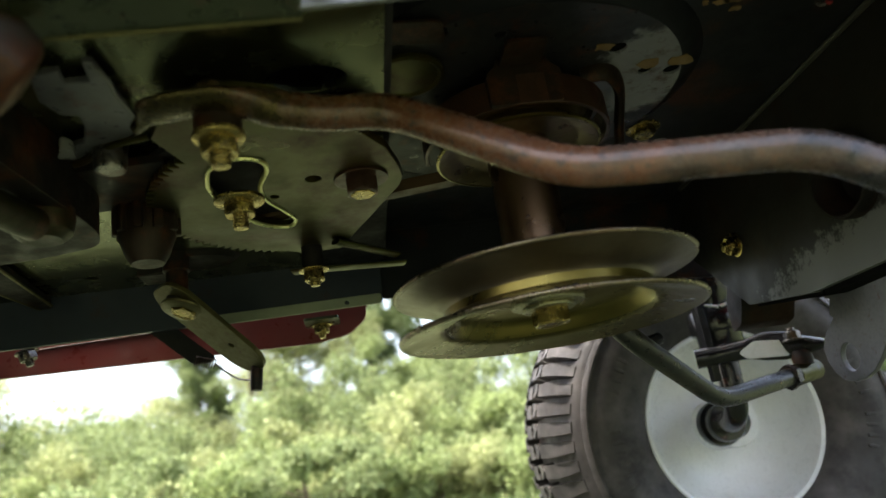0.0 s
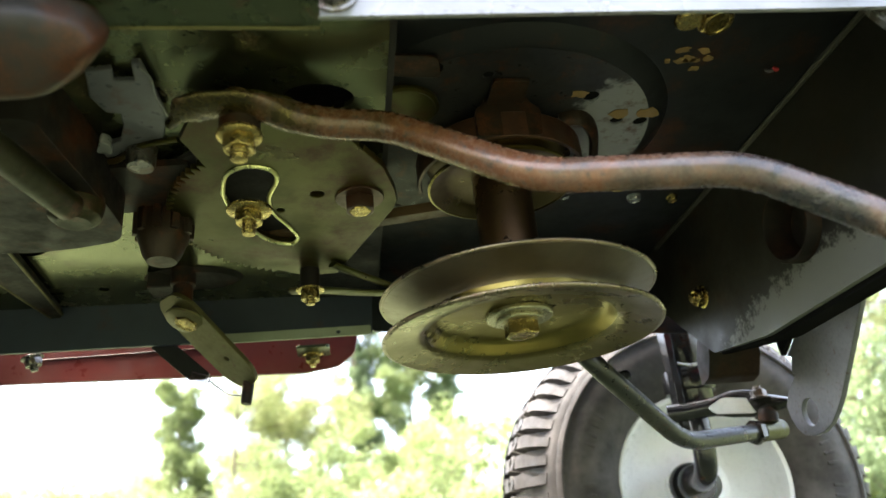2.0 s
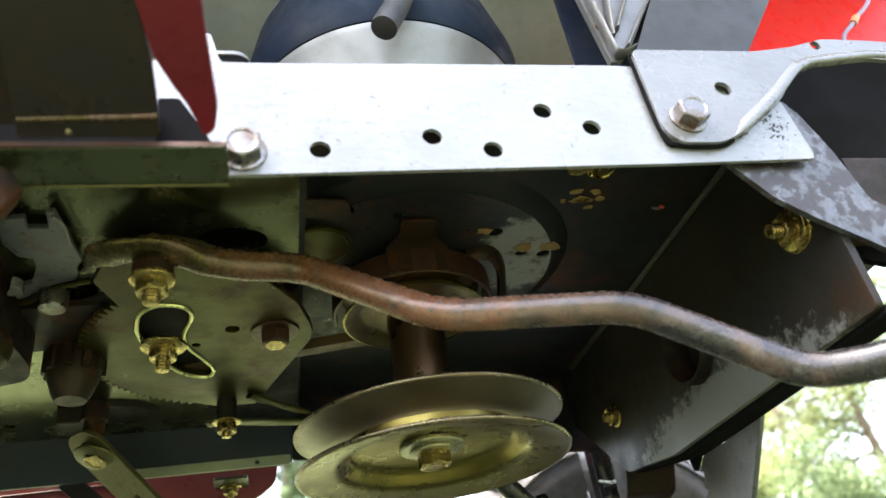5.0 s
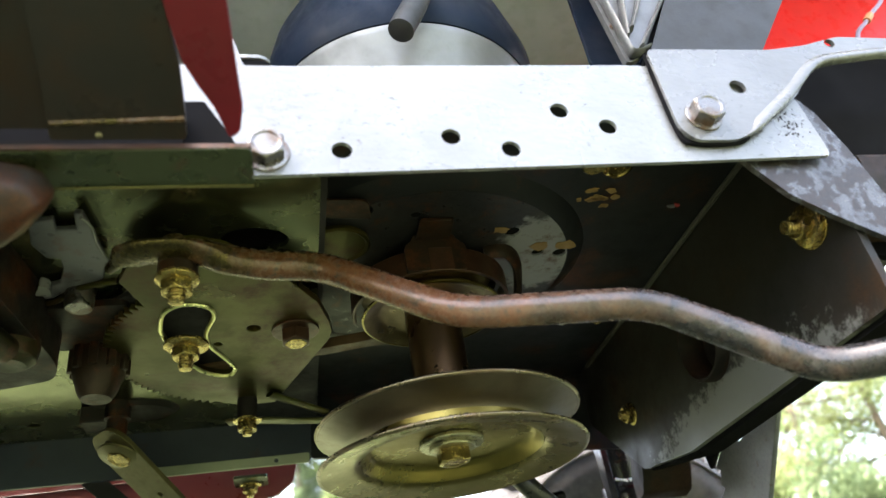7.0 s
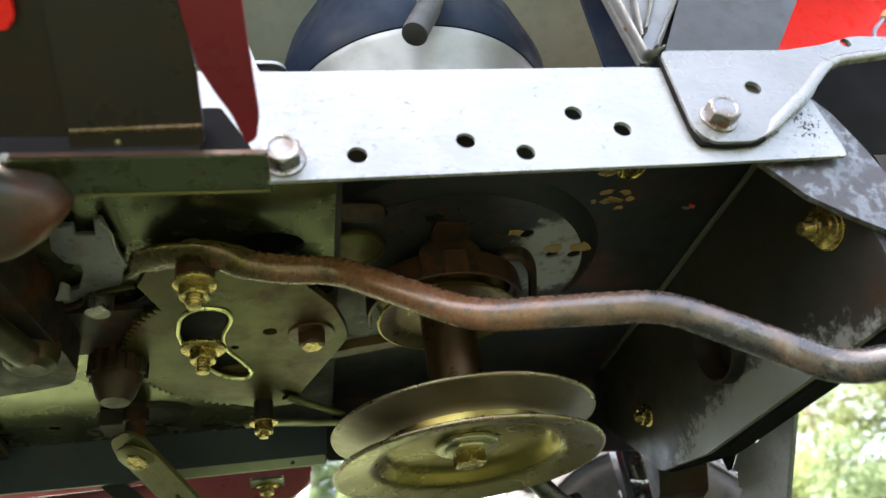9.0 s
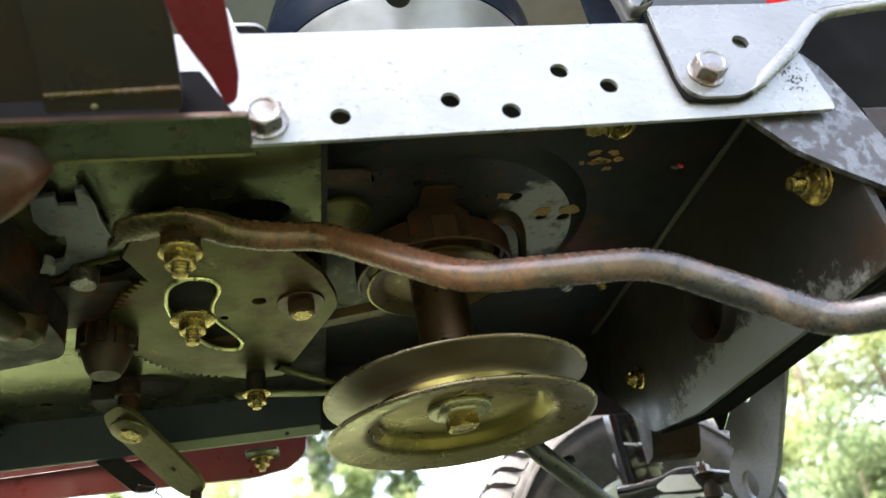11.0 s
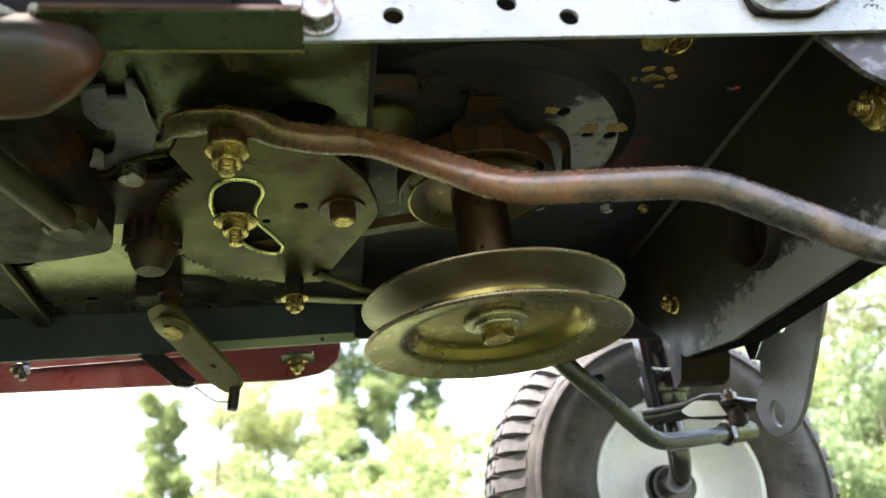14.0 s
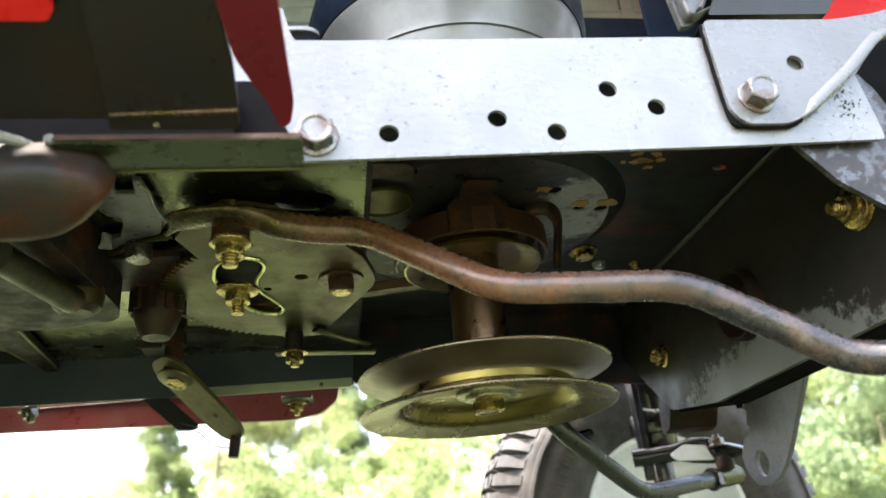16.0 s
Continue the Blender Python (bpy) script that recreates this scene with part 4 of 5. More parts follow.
part("pivot_bolt", bolt_mesh((-0.0803, 0.0035, SZ), (0, 0, -1), 0.0150, 0.0075, 0.0, 0.0, 0.004, 0.0135), RUSTY, sector, "rusty pivot bolt with a yellow-green face", 0.0004)
part("bolt_face", lathe([(0.0, -0.0006), (0.0058, -0.0006), (0.0063, 0.0), (0.0, 0.0)], Matrix.Translation((-0.0803, 0.0035, SZ - 0.0091)), 6), ZINC, sector, "yellow zinc bolt face")
part("slot_nut", bolt_mesh((-0.1412, 0.0110, SZ - 0.0015), (0, 0, -1), 0.0140, 0.0070, 0.0125, 0.0065, 0.0042, 0.0, 0.003), ZINC, sector, "yellow zinc flange nut on a stud", 0.0004)
part("corner_nut", bolt_mesh((-0.1132, 0.1040, 0.3175), (0, 0, -1), 0.0120, 0.0065, 0.0095, 0.003, 0.0035), ZINC, sector, "yellow zinc nut", 0.0003)
part("spacer", lathe([(0.0, 0.0), (0.0065, 0.0), (0.0065, 0.0150), (0.0, 0.0150)], Matrix.Translation((-0.1132, 0.1040, 0.3180)), 28), CAST, sector, "dark spacer", 0.0006)
part("link_strap", tube(smooth_path([(-0.126, 0.108, 0.3185), (-0.113, 0.106, 0.3180), (-0.098, 0.112, 0.3190), (-0.080, 0.128, 0.3230), (-0.055, 0.135, 0.3240)], 6), 0.006, 12, lambda w: (1.0, 0.22)), SECTOR, sector, "thin curved steel strap")
part("guide_rod", tube([(-0.098, 0.092, 0.3300), (-0.060, 0.128, 0.3280)], 0.0030, 10, lambda w: (1.3, 0.6)), SECTOR, sector, "dull steel strip")

# dark disc added behind the kidney slot in place of its shade
part("slot_shade_disc", plate(ring(-0.137, 0.012, 0.052, 40), 0.003, XY(0.3395)), DARKP, sector, "dark disc added for the shade inside the slot")

# drag link
# flattened tongue over the sector, then a round bar with four bends
TONGUE = [(-0.1640, -0.0790, 0.3268), (-0.1567, -0.0872, 0.3270), (-0.1476, -0.0915, 0.3272), (-0.1321, -0.0920, 0.3274), (-0.1214, -0.0890, 0.3272), (-0.1120, -0.0835, 0.3265)]
BENDS = [(-0.0939, -0.0797, 0.3246), (-0.0690, -0.0800, 0.3232), (-0.0110, -0.1085, 0.2785), (0.0690, -0.1235, 0.2710), (0.1268, -0.1400, 0.2287), (0.1436, -0.1548, 0.2249), (0.1800, -0.1950, 0.2230), (0.2300, -0.2500, 0.2200)]
rod_path = filleted(TONGUE + BENDS, 0.014, 8)


def rod_shape(w):
    """Wide and thin along the tongue, round from there on."""
    rise = min(1.0, 0.25 + w / 0.09)
    k = min(1.0, max(0.0, (w - 0.20) / 0.18))
    k = k * k * (3 - 2 * k)
    return (rise * (1.32 - 0.32 * k), 0.42 + 0.58 * k)


rod = part("drag_link", tube(rod_path, 0.0072, 24, rod_shape), RODM, tractor, "bent round steel steering drag link, rusty at one end and bare further on", smooth=60)
part("link_nut", bolt_mesh((-0.1335, -0.0815, 0.3190), (0, 0, -1), 0.0132, 0.0065, 0.0100, 0.0045, 0.0042, 0.0, 0.003), ZINC, rod, "yellow zinc flange nut", 0.0004)
part("link_bushing", lathe([(0.0, 0.0), (0.0090, 0.0), (0.0090, 0.010), (0.0, 0.010)], Matrix.Translation((-0.1335, -0.0815, 0.3188)), 28), RUSTD, rod, "rusty bushing", 0.0006)
part("stud_end", lathe([(0.0, 0.0), (0.006, 0.0), (0.006, 0.012), (0.0, 0.0125)], Matrix.Translation((-0.1345, -0.0860, 0.3250)), 20), RODM, rod, "", 0.0006)

# steering pinion, column foot and the castings beside them
pinion = part("steering_pinion", lathe([(0.0, -0.004), (0.0080, -0.004), (0.0105, 0.0), (0.0125, 0.006), (0.0140, 0.010), (0.0145, 0.030), (0.0130, 0.034), (0.0, 0.034)], Matrix.Translation((-0.1905, 0.028, 0.3120)), 36), RUSTD, tractor, "rusty steering pinion")
bm = bmesh.new()
for i in range(10):
    a = 2 * math.pi * i / 10
    add_box(bm, -0.0022, 0.0022, 0.0130, 0.0165, 0.011, 0.028, Matrix.Translation((-0.1905, 0.028, 0.3120)) @ Matrix.Rotation(a, 4, "Z"))
part("gear_teeth", bm, RUSTD, pinion, bevel=0.0005)
part("pin", lathe([(0.0, 0.0), (0.0062, 0.0), (0.0070, 0.002), (0.0075, 0.016), (0.0, 0.016)], frame_of((-0.1875, -0.0350, 0.3310), (0, 0, 1)), 24), BOLTG, tractor, "short bare steel pin")
column = part("column_support", plate([(-0.1950, -0.0975), (-0.1840, -0.0993), (-0.1851, -0.0912), (-0.1767, -0.0910), (-0.1749, -0.1032), (-0.1714, -0.1031), (-0.1698, -0.0830), (-0.1692, -0.0639), (-0.1743, -0.0464), (-0.1876, -0.0416), (-0.2015, -0.0302), (-0.2110, -0.0285), (-0.2085, -0.0330), (-0.2046, -0.0424), (-0.2010, -0.0420), (-0.1950, -0.0446), (-0.1903, -0.0572), (-0.1891, -0.0668), (-0.1950, -0.0684), (-0.1985, -0.0800)], 0.003, XY(0.3405)), LILAC, tractor, "jagged slate-grey steel steering column bracket", 0.0006)
part("curled_lip", tube(smooth_path([(-0.2105, -0.0280, 0.3395), (-0.2010, -0.0292, 0.3392), (-0.1880, -0.0405, 0.3392), (-0.1750, -0.0455, 0.3392), (-0.1680, -0.0470, 0.3394)], 6), 0.0016, 10), SECTOR, column, "olive curled lower lip")
part("edge_wire", tube(smooth_path([(-0.1720, -0.1030, 0.3388), (-0.1690, -0.0960, 0.3385), (-0.1695, -0.0830, 0.3385), (-0.1675, -0.0640, 0.3385)], 6), 0.0008, 8), GALV, column, "bright thin edge")
part("hook", dome(rounded([(-0.2058, -0.0440), (-0.2012, -0.0540), (-0.1975, -0.0500), (-0.1985, -0.0420)], 0.002), 0.002, Matrix.Translation((0, 0, 0.3385)) @ Matrix.Rotation(0.0, 4, "X")), GALV, column, "bright spring end")
part("pinion_housing", plate(rounded([(-0.222, -0.026), (-0.1660, -0.028), (-0.1700, 0.004), (-0.181, 0.016), (-0.2035, 0.022), (-0.223, 0.022)], 0.004), 0.004, XY(0.3362)), CAST, tractor, "black iron housing plate behind the pinion", 0.0008)
cast = part("gear_casting", plate(rounded([(-0.42, -0.10), (-0.212, -0.10), (-0.2045, -0.02), (-0.2040, 0.000), (-0.2095, 0.016), (-0.235, 0.0235), (-0.256, 0.027), (-0.42, 0.020)], 0.008, 6), 0.03, XY(0.316)), CAST, tractor, "oily black gear casting", 0.0015)
part("cover_bolt", bolt_mesh((-0.285, -0.03, 0.316), (0, 0, -1), 0.013, 0.005, 0.009), BOLTG, cast, "dull steel bolt", 0.0004)
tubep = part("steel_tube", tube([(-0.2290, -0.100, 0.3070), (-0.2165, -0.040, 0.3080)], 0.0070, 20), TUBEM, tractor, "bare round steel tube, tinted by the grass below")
part("tube_cup", lathe([(0.0, -0.006), (0.011, -0.006), (0.0165, -0.003), (0.018, 0.003), (0.018, 0.008), (0.0, 0.008)], Matrix.Translation((-0.2180, -0.0280, 0.3110)) @ Matrix.Diagonal((0.72, 0.72, 1, 1)), 36), TUBEM, tubep, "rounded steel cup", 0.0006)
bar = part("cross_bar", plate(rounded([(-0.330, 0.035), (-0.288, 0.035), (-0.299, 0.186), (-0.308, 0.200)], 0.003), 0.006, XY(0.3380)), CAST, tractor, "dark steel cross bar", 0.001)
for xa, xb, yb in ((-0.289, -0.2985, 0.184), (-0.327, -0.3075, 0.197)):
    part("bar_edge", tube([(xa, 0.037, 0.3385), (xb, yb, 0.3385)], 0.0011, 8), ARMM, bar, "pale bare edge")

# brake lever on its vertical shaft
lever = part("brake_lever", plate(rounded([(-0.0170, -0.006), (-0.010, -0.0165), (0.010, -0.0165), (0.0170, -0.006), (0.0160, 0.056), (0.0085, 0.068), (-0.0085, 0.068), (-0.0160, 0.056)], 0.008, 5), 0.0032,
             Matrix.Translation((-0.200, 0.129, 0.3125)) @ Matrix.Rotation(radians(-50), 4, "Z") @ Matrix.Rotation(radians(-38), 4, "X"), [ring(0.002, 0.042, 0.0022, 12)]),
             ARMM, tractor, "flat zinc-plated brake lever arm", 0.0006)
part("lever_hub", lathe([(0.0, -0.0010), (0.0120, -0.0010), (0.0150, 0.0), (0.0154, 0.0012), (0.0, 0.0012)], Matrix.Translation((-0.1975, 0.1315, 0.3085)) @ Matrix.Rotation(radians(-50), 4, "Z") @ Matrix.Rotation(radians(-22), 4, "X"), 36), ARMM, lever, "round zinc-plated lever head", smooth=50)
part("hub_nut", bolt_mesh((-0.1978, 0.1312, 0.3078), (-0.28, -0.24, -0.93), 0.0150, 0.0016), ZINC, lever, "yellow zinc lever nut")
part("shaft", lathe([(0.0, 0.0), (0.0068, 0.0), (0.0068, 0.020), (0.0085, 0.021), (0.0085, 0.036), (0.0, 0.036)], Matrix.Translation((-0.2005, 0.1285, 0.3135)), 24), CAST, lever, "dark vertical shaft")
part("end_pin", lathe([(0.0, -0.016), (0.0036, -0.016), (0.0040, -0.012), (0.0040, 0.004), (0.0, 0.004)], frame_of((-0.160, 0.164, 0.2735), (0.1, 0.05, 1)), 16), CAST, lever, "dark pin")
bm = bmesh.new()
add_tube(bm, smooth_path([(-0.1920, 0.1930, 0.2838), (-0.186, 0.190, 0.2780), (-0.176, 0.182, 0.2700), (-0.164, 0.170, 0.2655)], 6), 0.0007, 6)
part("wire_hook", bm, SPRING, lever, "thin spring wire")
strap = part("pull_strap", plate(rounded([(-0.2700, 0.3440), (-0.2420, 0.3360), (-0.1925, 0.2900), (-0.1960, 0.2862), (-0.2085, 0.2868)], 0.002), 0.003, XZ(0.1985)), DGREY, tractor, "dull dark flat pull strap", 0.0006)
coil = []
for i in range(90):
    a = i / 10 * 2 * math.pi
    w = i / 89
    c = Vector((-0.2066, 0.1930, 0.2884)).lerp(Vector((-0.1920, 0.1930, 0.2838)), w)
    coil.append(c + Vector((0.0014 * math.cos(a), 0.0034 * math.sin(a) * 0.7, 0.0034 * math.cos(a))))
part("coil_spring", tube(coil, 0.00032, 6), RUSTY, strap, "small coil spring")

# far rail, its light lower flange and the red running board beyond
far = part("far_rail", plate(rounded([(-1.25, 0.3125), (-0.0705, 0.3125), (-0.068, 0.372), (-1.25, 0.372)], 0.003), 0.0035, XZ(0.1935)), FARM, tractor, "black painted far frame rail, with a bluish glare veil in its colour", 0.0006)
part("far_flange", plate(rounded([(-0.192, 0.3105), (-0.0715, 0.3115), (-0.0715, 0.3190), (-0.192, 0.3178)], 0.002), 0.002, XZ(0.1898), [ring(-0.0965, 0.3150, 0.0018, 12)]), FLGM, far, "pale green-tinted flange edge", 0.0005)
part("far_rail_front", plate(rounded([(-0.0703, 0.3160), (0.1900, 0.3000), (0.1900, 0.372), (-0.0703, 0.372)], 0.003), 0.0035, XZ(0.1975)), BLACK, far, "", 0.0006)
board = part("running_board", plate(rounded([(-1.0, 0.3060), (-0.35, 0.3035), (-0.125, 0.2985), (-0.098, 0.3025), (-0.084, 0.3130), (-0.080, 0.335), (-0.084, 0.380), (-1.0, 0.382)], 0.004), 0.004, XZ(0.2440)), BOARDR, tractor, "dull red running board with a rounded end", 0.0012, seg=3)
# tread plane hidden behind the board edge, added to shade the ground below
part("board_shade_tread", plate(rounded([(-1.0, 0.2485), (-0.090, 0.2485), (-0.090, 0.50), (-1.0, 0.50)], 0.01), 0.004, XY(0.3780)), BOARDR, board, "", 0.0008)
part("board_crease", tube([(-0.335, 0.2395, 0.3215), (-0.210, 0.2395, 0.3240)], 0.0005, 6), RUSTD, board, "faint rusty crease")
part("board_nut", bolt_mesh((-0.118, 0.226, 0.3090), (0, 0, -1), 0.011, 0.005, 0.009, 0.004, 0.003), ZINC, board, "yellow zinc nut", 0.0003)
part("board_clip", plate(rounded([(-0.130, 0.206), (-0.104, 0.206), (-0.104, 0.232), (-0.130, 0.232)], 0.003), 0.0022, XY(0.3092)), FLANGEM, board, "dull steel clip", 0.0005)
part("board_stud", bolt_mesh((-0.325, 0.208, 0.3140), (0.3, 0, -1), 0.011, 0.006, 0.008, 0.004, 0.003), BOLTG, board, "dull steel nut", 0.0003)

# front axle, spindle and steering links of the far wheel
axle = part("front_axle", plate(rounded([(-0.15, 0.300), (0.140, 0.300), (0.166, 0.284), (0.166, 0.2740), (0.176, 0.2575), (0.190, 0.2545), (0.190, 0.2760), (0.160, 0.318), (0.10, 0.330), (-0.15, 0.332)], 0.003), 0.042, YZ(0.1860)), AXLEM, tractor, "black painted front axle beam with rust at its end", 0.002, seg=3)
KX, KY = 0.213, 0.268
part("knuckle_tube", lathe([(0.0105, -0.008), (0.0175, -0.008), (0.0188, -0.006), (0.0188, 0.075), (0.0105, 0.075)], Matrix.Translation((KX, KY, 0.262)), 36, True), BLACKG, axle, "black kingpin sleeve")
part("knuckle_fork", plate(rounded([(0.246, 0.225), (0.254, 0.225), (0.262, 0.345), (0.246, 0.345)], 0.002), 0.006, YZ(0.189)), BLACKG, axle, "black knuckle cheek", 0.0014, seg=3)
part("sleeve_clamp", lathe([(0.0170, -0.010), (0.0215, -0.010), (0.0228, -0.008), (0.0228, 0.008), (0.0215, 0.010), (0.0170, 0.010)], Matrix.Translation((KX, KY, 0.2760)), 36, True), BLACKG, axle, "black clamp round the kingpin")
part("clamp_lip", tube(smooth_path([(0.1950, 0.2440, 0.2875), (0.2060, 0.2425, 0.2850), (0.2200, 0.2430, 0.2880), (0.2330, 0.2440, 0.2925)], 6), 0.0014, 8), BRIGHT, axle, "bare bright edge of the clamp")
spindle = part("wheel_spindle", tube(filleted([(KX, KY, 0.335), (KX, KY, 0.1935), (0.2330, 0.400, 0.1935)], 0.030, 10), 0.0098, 24), BLACKG, tractor, "gloss black bent wheel spindle", smooth=60)
part("collar", lathe([(0.0100, -0.007), (0.0160, -0.007), (0.0172, -0.005), (0.0172, 0.005), (0.0160, 0.007), (0.0100, 0.007)], frame_of((0.2225, 0.318, 0.1935), (0.08, 1, 0)), 36, True), BLACKG, spindle, "black collar")
part("inner_collar", lathe([(0.0100, -0.004), (0.0195, -0.004), (0.0205, -0.002), (0.0205, 0.004), (0.0100, 0.004)], frame_of((0.2235, 0.331, 0.1935), (0.08, 1, 0)), 36, True), BLACKG, spindle)


def arm_shape(w):
    if w < 0.42:
        return (0.95, 0.95)
    k = min(1.0, (w - 0.42) / 0.14)
    if w < 0.72:
        return (0.95 - 0.55 * k, 0.95 + 0.35 * k)
    k = (w - 0.72) / 0.28
    return (0.40 + 0.9 * k, 1.30 - 0.95 * k)


arm = part("steering_arm", tube(smooth_path([(0.181, 0.2535, 0.2455), (0.195, 0.246, 0.2455), (0.212, 0.232, 0.2455), (0.226, 0.218, 0.2440), (0.240, 0.204, 0.2400), (0.256, 0.190, 0.2375)], 6), 0.0085, 20, arm_shape), BLACKG, tractor, "gloss black steering arm flattened in its middle, shining white on top", smooth=60)
# white plate laid on the arm; its colour stands for reflected sky
part("arm_shine_plate", plate(rounded([(-0.019, -0.0050), (0.012, -0.0075), (0.023, -0.0020), (0.016, 0.0050), (-0.010, 0.0085), (-0.024, 0.0010)], 0.003), 0.0012, Matrix.Translation((0.2215, 0.2100, 0.2405)) @ Matrix.Rotation(radians(-8), 4, "Z") @ Matrix.Rotation(radians(76), 4, "X")), RIMW, arm, "flat of the arm, white for its sky reflection", 0.0004)
part("arm_nut", bolt_mesh((0.2365, 0.200, 0.2435), (0, 0, 1), 0.011, 0.006, 0.008, 0.003, 0.0035), BOLTG, arm, "dull steel nut", 0.0003)
part("ball_joint", lathe([(0.0, 0.0), (0.0070, 0.001), (0.0078, 0.006), (0.0060, 0.012), (0.0, 0.012)], Matrix.Translation((0.2400, 0.2005, 0.2235)), 24), CAST, arm, "rusty ball joint")
tie = part("tie_rod", tube(filleted([(0.020, 0.112, 0.3200), (0.040, 0.090, 0.285), (0.060, 0.067, 0.2440), (0.1380, 0.1390, 0.2050), (0.2290, 0.1985, 0.2175), (0.252, 0.211, 0.2205)], 0.022, 8), 0.0064, 20), TIEM, tractor, "black bent steering tie rod", smooth=60)
part("lock_nut", bolt_mesh((0.2190, 0.1920, 0.2160), (0.84, 0.55, 0.115), 0.0165, 0.008), RODM, tie, "dull hex lock nut", 0.0006)
# sector olive serves here as the grass reflection on bare steel
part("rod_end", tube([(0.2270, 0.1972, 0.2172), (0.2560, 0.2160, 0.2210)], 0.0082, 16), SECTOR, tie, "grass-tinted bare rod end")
part("grease_pin", bolt_mesh((0.0830, 0.105, 0.2440), (0.9, 0.1, 0.2), 0.007, 0.012), BLACKG, tie)

# slate-grey hanger plate beside the axle
hanger = part("hanger_plate", plate(
    [(0.1778, 0.232), (0.1768, 0.222), (0.1720, 0.2135), (0.1640, 0.2070), (0.1530, 0.2045), (0.1410, 0.2050), (0.1300, 0.2085), (0.1200, 0.2150), (0.1100, 0.2235), (0.0530, 0.284), (0.0150, 0.330), (0.1080, 0.330), (0.1400, 0.2900), (0.1435, 0.2768), (0.1560, 0.2690), (0.1601, 0.2668), (0.1539, 0.2639), (0.1593, 0.2534), (0.1559, 0.2504), (0.1690, 0.2425), (0.1745, 0.2360)],
    0.004, YZ(0.244), [ring(0.1505, 0.2215, 0.0098, 28), ring(0.1150, 0.2800, 0.0068, 18, 0.0056)]), GREYP, tractor, "slate-grey steel hanger plate with a large round hole", 0.0006)
part("hanger_strut", plate(rounded([(0.1575, 0.2660), (0.1620, 0.2880), (0.1580, 0.33), (0.118, 0.33), (0.1306, 0.2829)], 0.001), 0.004, YZ(0.2385)), BRACE, hanger, "black strut", 0.0005)

# far front wheel
WX, WZ = 0.238, 0.1935
WIN, WOUT = 0.328, 0.470        # inner and outer sides of the tyre
WM = Matrix.Translation((WX, 0, WZ)) @ Matrix.Rotation(radians(-90), 4, "X")   # local z runs along +y
wheel = part("front_wheel", lathe([(0.0800, WIN + 0.008), (0.0845, WIN + 0.004), (0.0850, WIN + 0.0015), (0.0835, WIN), (0.0805, WIN + 0.001), (0.0790, WIN + 0.006), (0.0765, WIN + 0.020), (0.0700, WIN + 0.034), (0.0580, WIN + 0.044), (0.0400, WIN + 0.048), (0.0240, WIN + 0.044), (0.0215, WIN + 0.036), (0.0205, WIN + 0.008), (0.0160, WIN + 0.006), (0.0160, WIN + 0.120), (0.0800, WIN + 0.120)], WM, 96), RIMW, tractor, "white painted steel front wheel with a black turf tyre", smooth=50)
tyre_prof = [(0.0825, WIN + 0.004), (0.0880, WIN - 0.003), (0.0980, WIN - 0.010), (0.1150, WIN - 0.0165), (0.1270, WIN - 0.0175), (0.1400, WIN - 0.0140), (0.1500, WIN - 0.0075), (0.1535, WIN - 0.003), (0.1550, WIN + 0.001), (0.1580, WIN + 0.010), (0.1615, WIN + 0.022), (0.1640, WIN + 0.045), (0.1645, WIN + 0.071), (0.1640, WIN + 0.097), (0.1615, WIN + 0.120), (0.1580, WIN + 0.132), (0.1535, WIN + 0.145), (0.1320, WIN + 0.1595), (0.1000, WIN + 0.155), (0.0825, WIN + 0.138)]
bm = lathe(tyre_prof, WM, 120)
add_lathe(bm, [(0.1410, WIN - 0.0145), (0.1430, WIN - 0.0155), (0.1455, WIN - 0.0140), (0.1470, WIN - 0.0100)], WM, 120)
NL = 58


def lug(bm, a, pts, r_in, r_out):
    """A tread block: outline (angle in degrees, depth along the axle, crown drop), from r_in out to r_out."""
    lo, hi = [], []
    for da, dy, drop in pts:
        an = a + radians(da)
        for lst, r in ((lo, r_in - drop), (hi, r_out - drop)):
            lst.append(bm.verts.new(WM @ Vector((r * math.cos(an), r * math.sin(an), WIN + dy))))
    bm.faces.new(hi)
    for i in range(len(pts)):
        j = (i + 1) % len(pts)
        bm.faces.new((lo[i], lo[j], hi[j], hi[i]))


for i in range(NL):
    a = 2 * math.pi * i / NL
    for flip in (0, 1):
        f = (lambda y: 0.142 - y) if flip else (lambda y: y)
        off = 180.0 / NL if flip else 0.0
        # shoulder bar that runs down the side wall
        lug(bm, a + radians(off), [(-1.9, f(-0.0030), 0.0225), (1.5, f(-0.0030), 0.0225), (1.9, f(0.006), 0.0120), (2.0, f(0.020), 0.0045), (1.9, f(0.040), 0.0012), (-1.9, f(0.040), 0.0012), (-2.2, f(0.020), 0.0045), (-2.2, f(0.006), 0.0120)], 0.157, 0.1770)
        # chevron block next to it
        lug(bm, a + radians(off), [(0.4, f(0.0425), 0.0008), (2.5, f(0.0475), 0.0004), (2.5, f(0.0560), 0.0), (0.4, f(0.0510), 0.0), (-1.7, f(0.0560), 0.0), (-1.7, f(0.0475), 0.0004)], 0.157, 0.1770)
    lug(bm, a, [(-1.8, 0.060, 0), (0.3, 0.0625, 0), (2.2, 0.060, 0), (2.2, 0.080, 0), (0.3, 0.0825, 0), (-1.8, 0.080, 0)], 0.157, 0.1770)
tyre = part("tyre", bm, RUBBER, wheel, "black rubber turf tyre with blocky shoulder lugs", smooth=40)
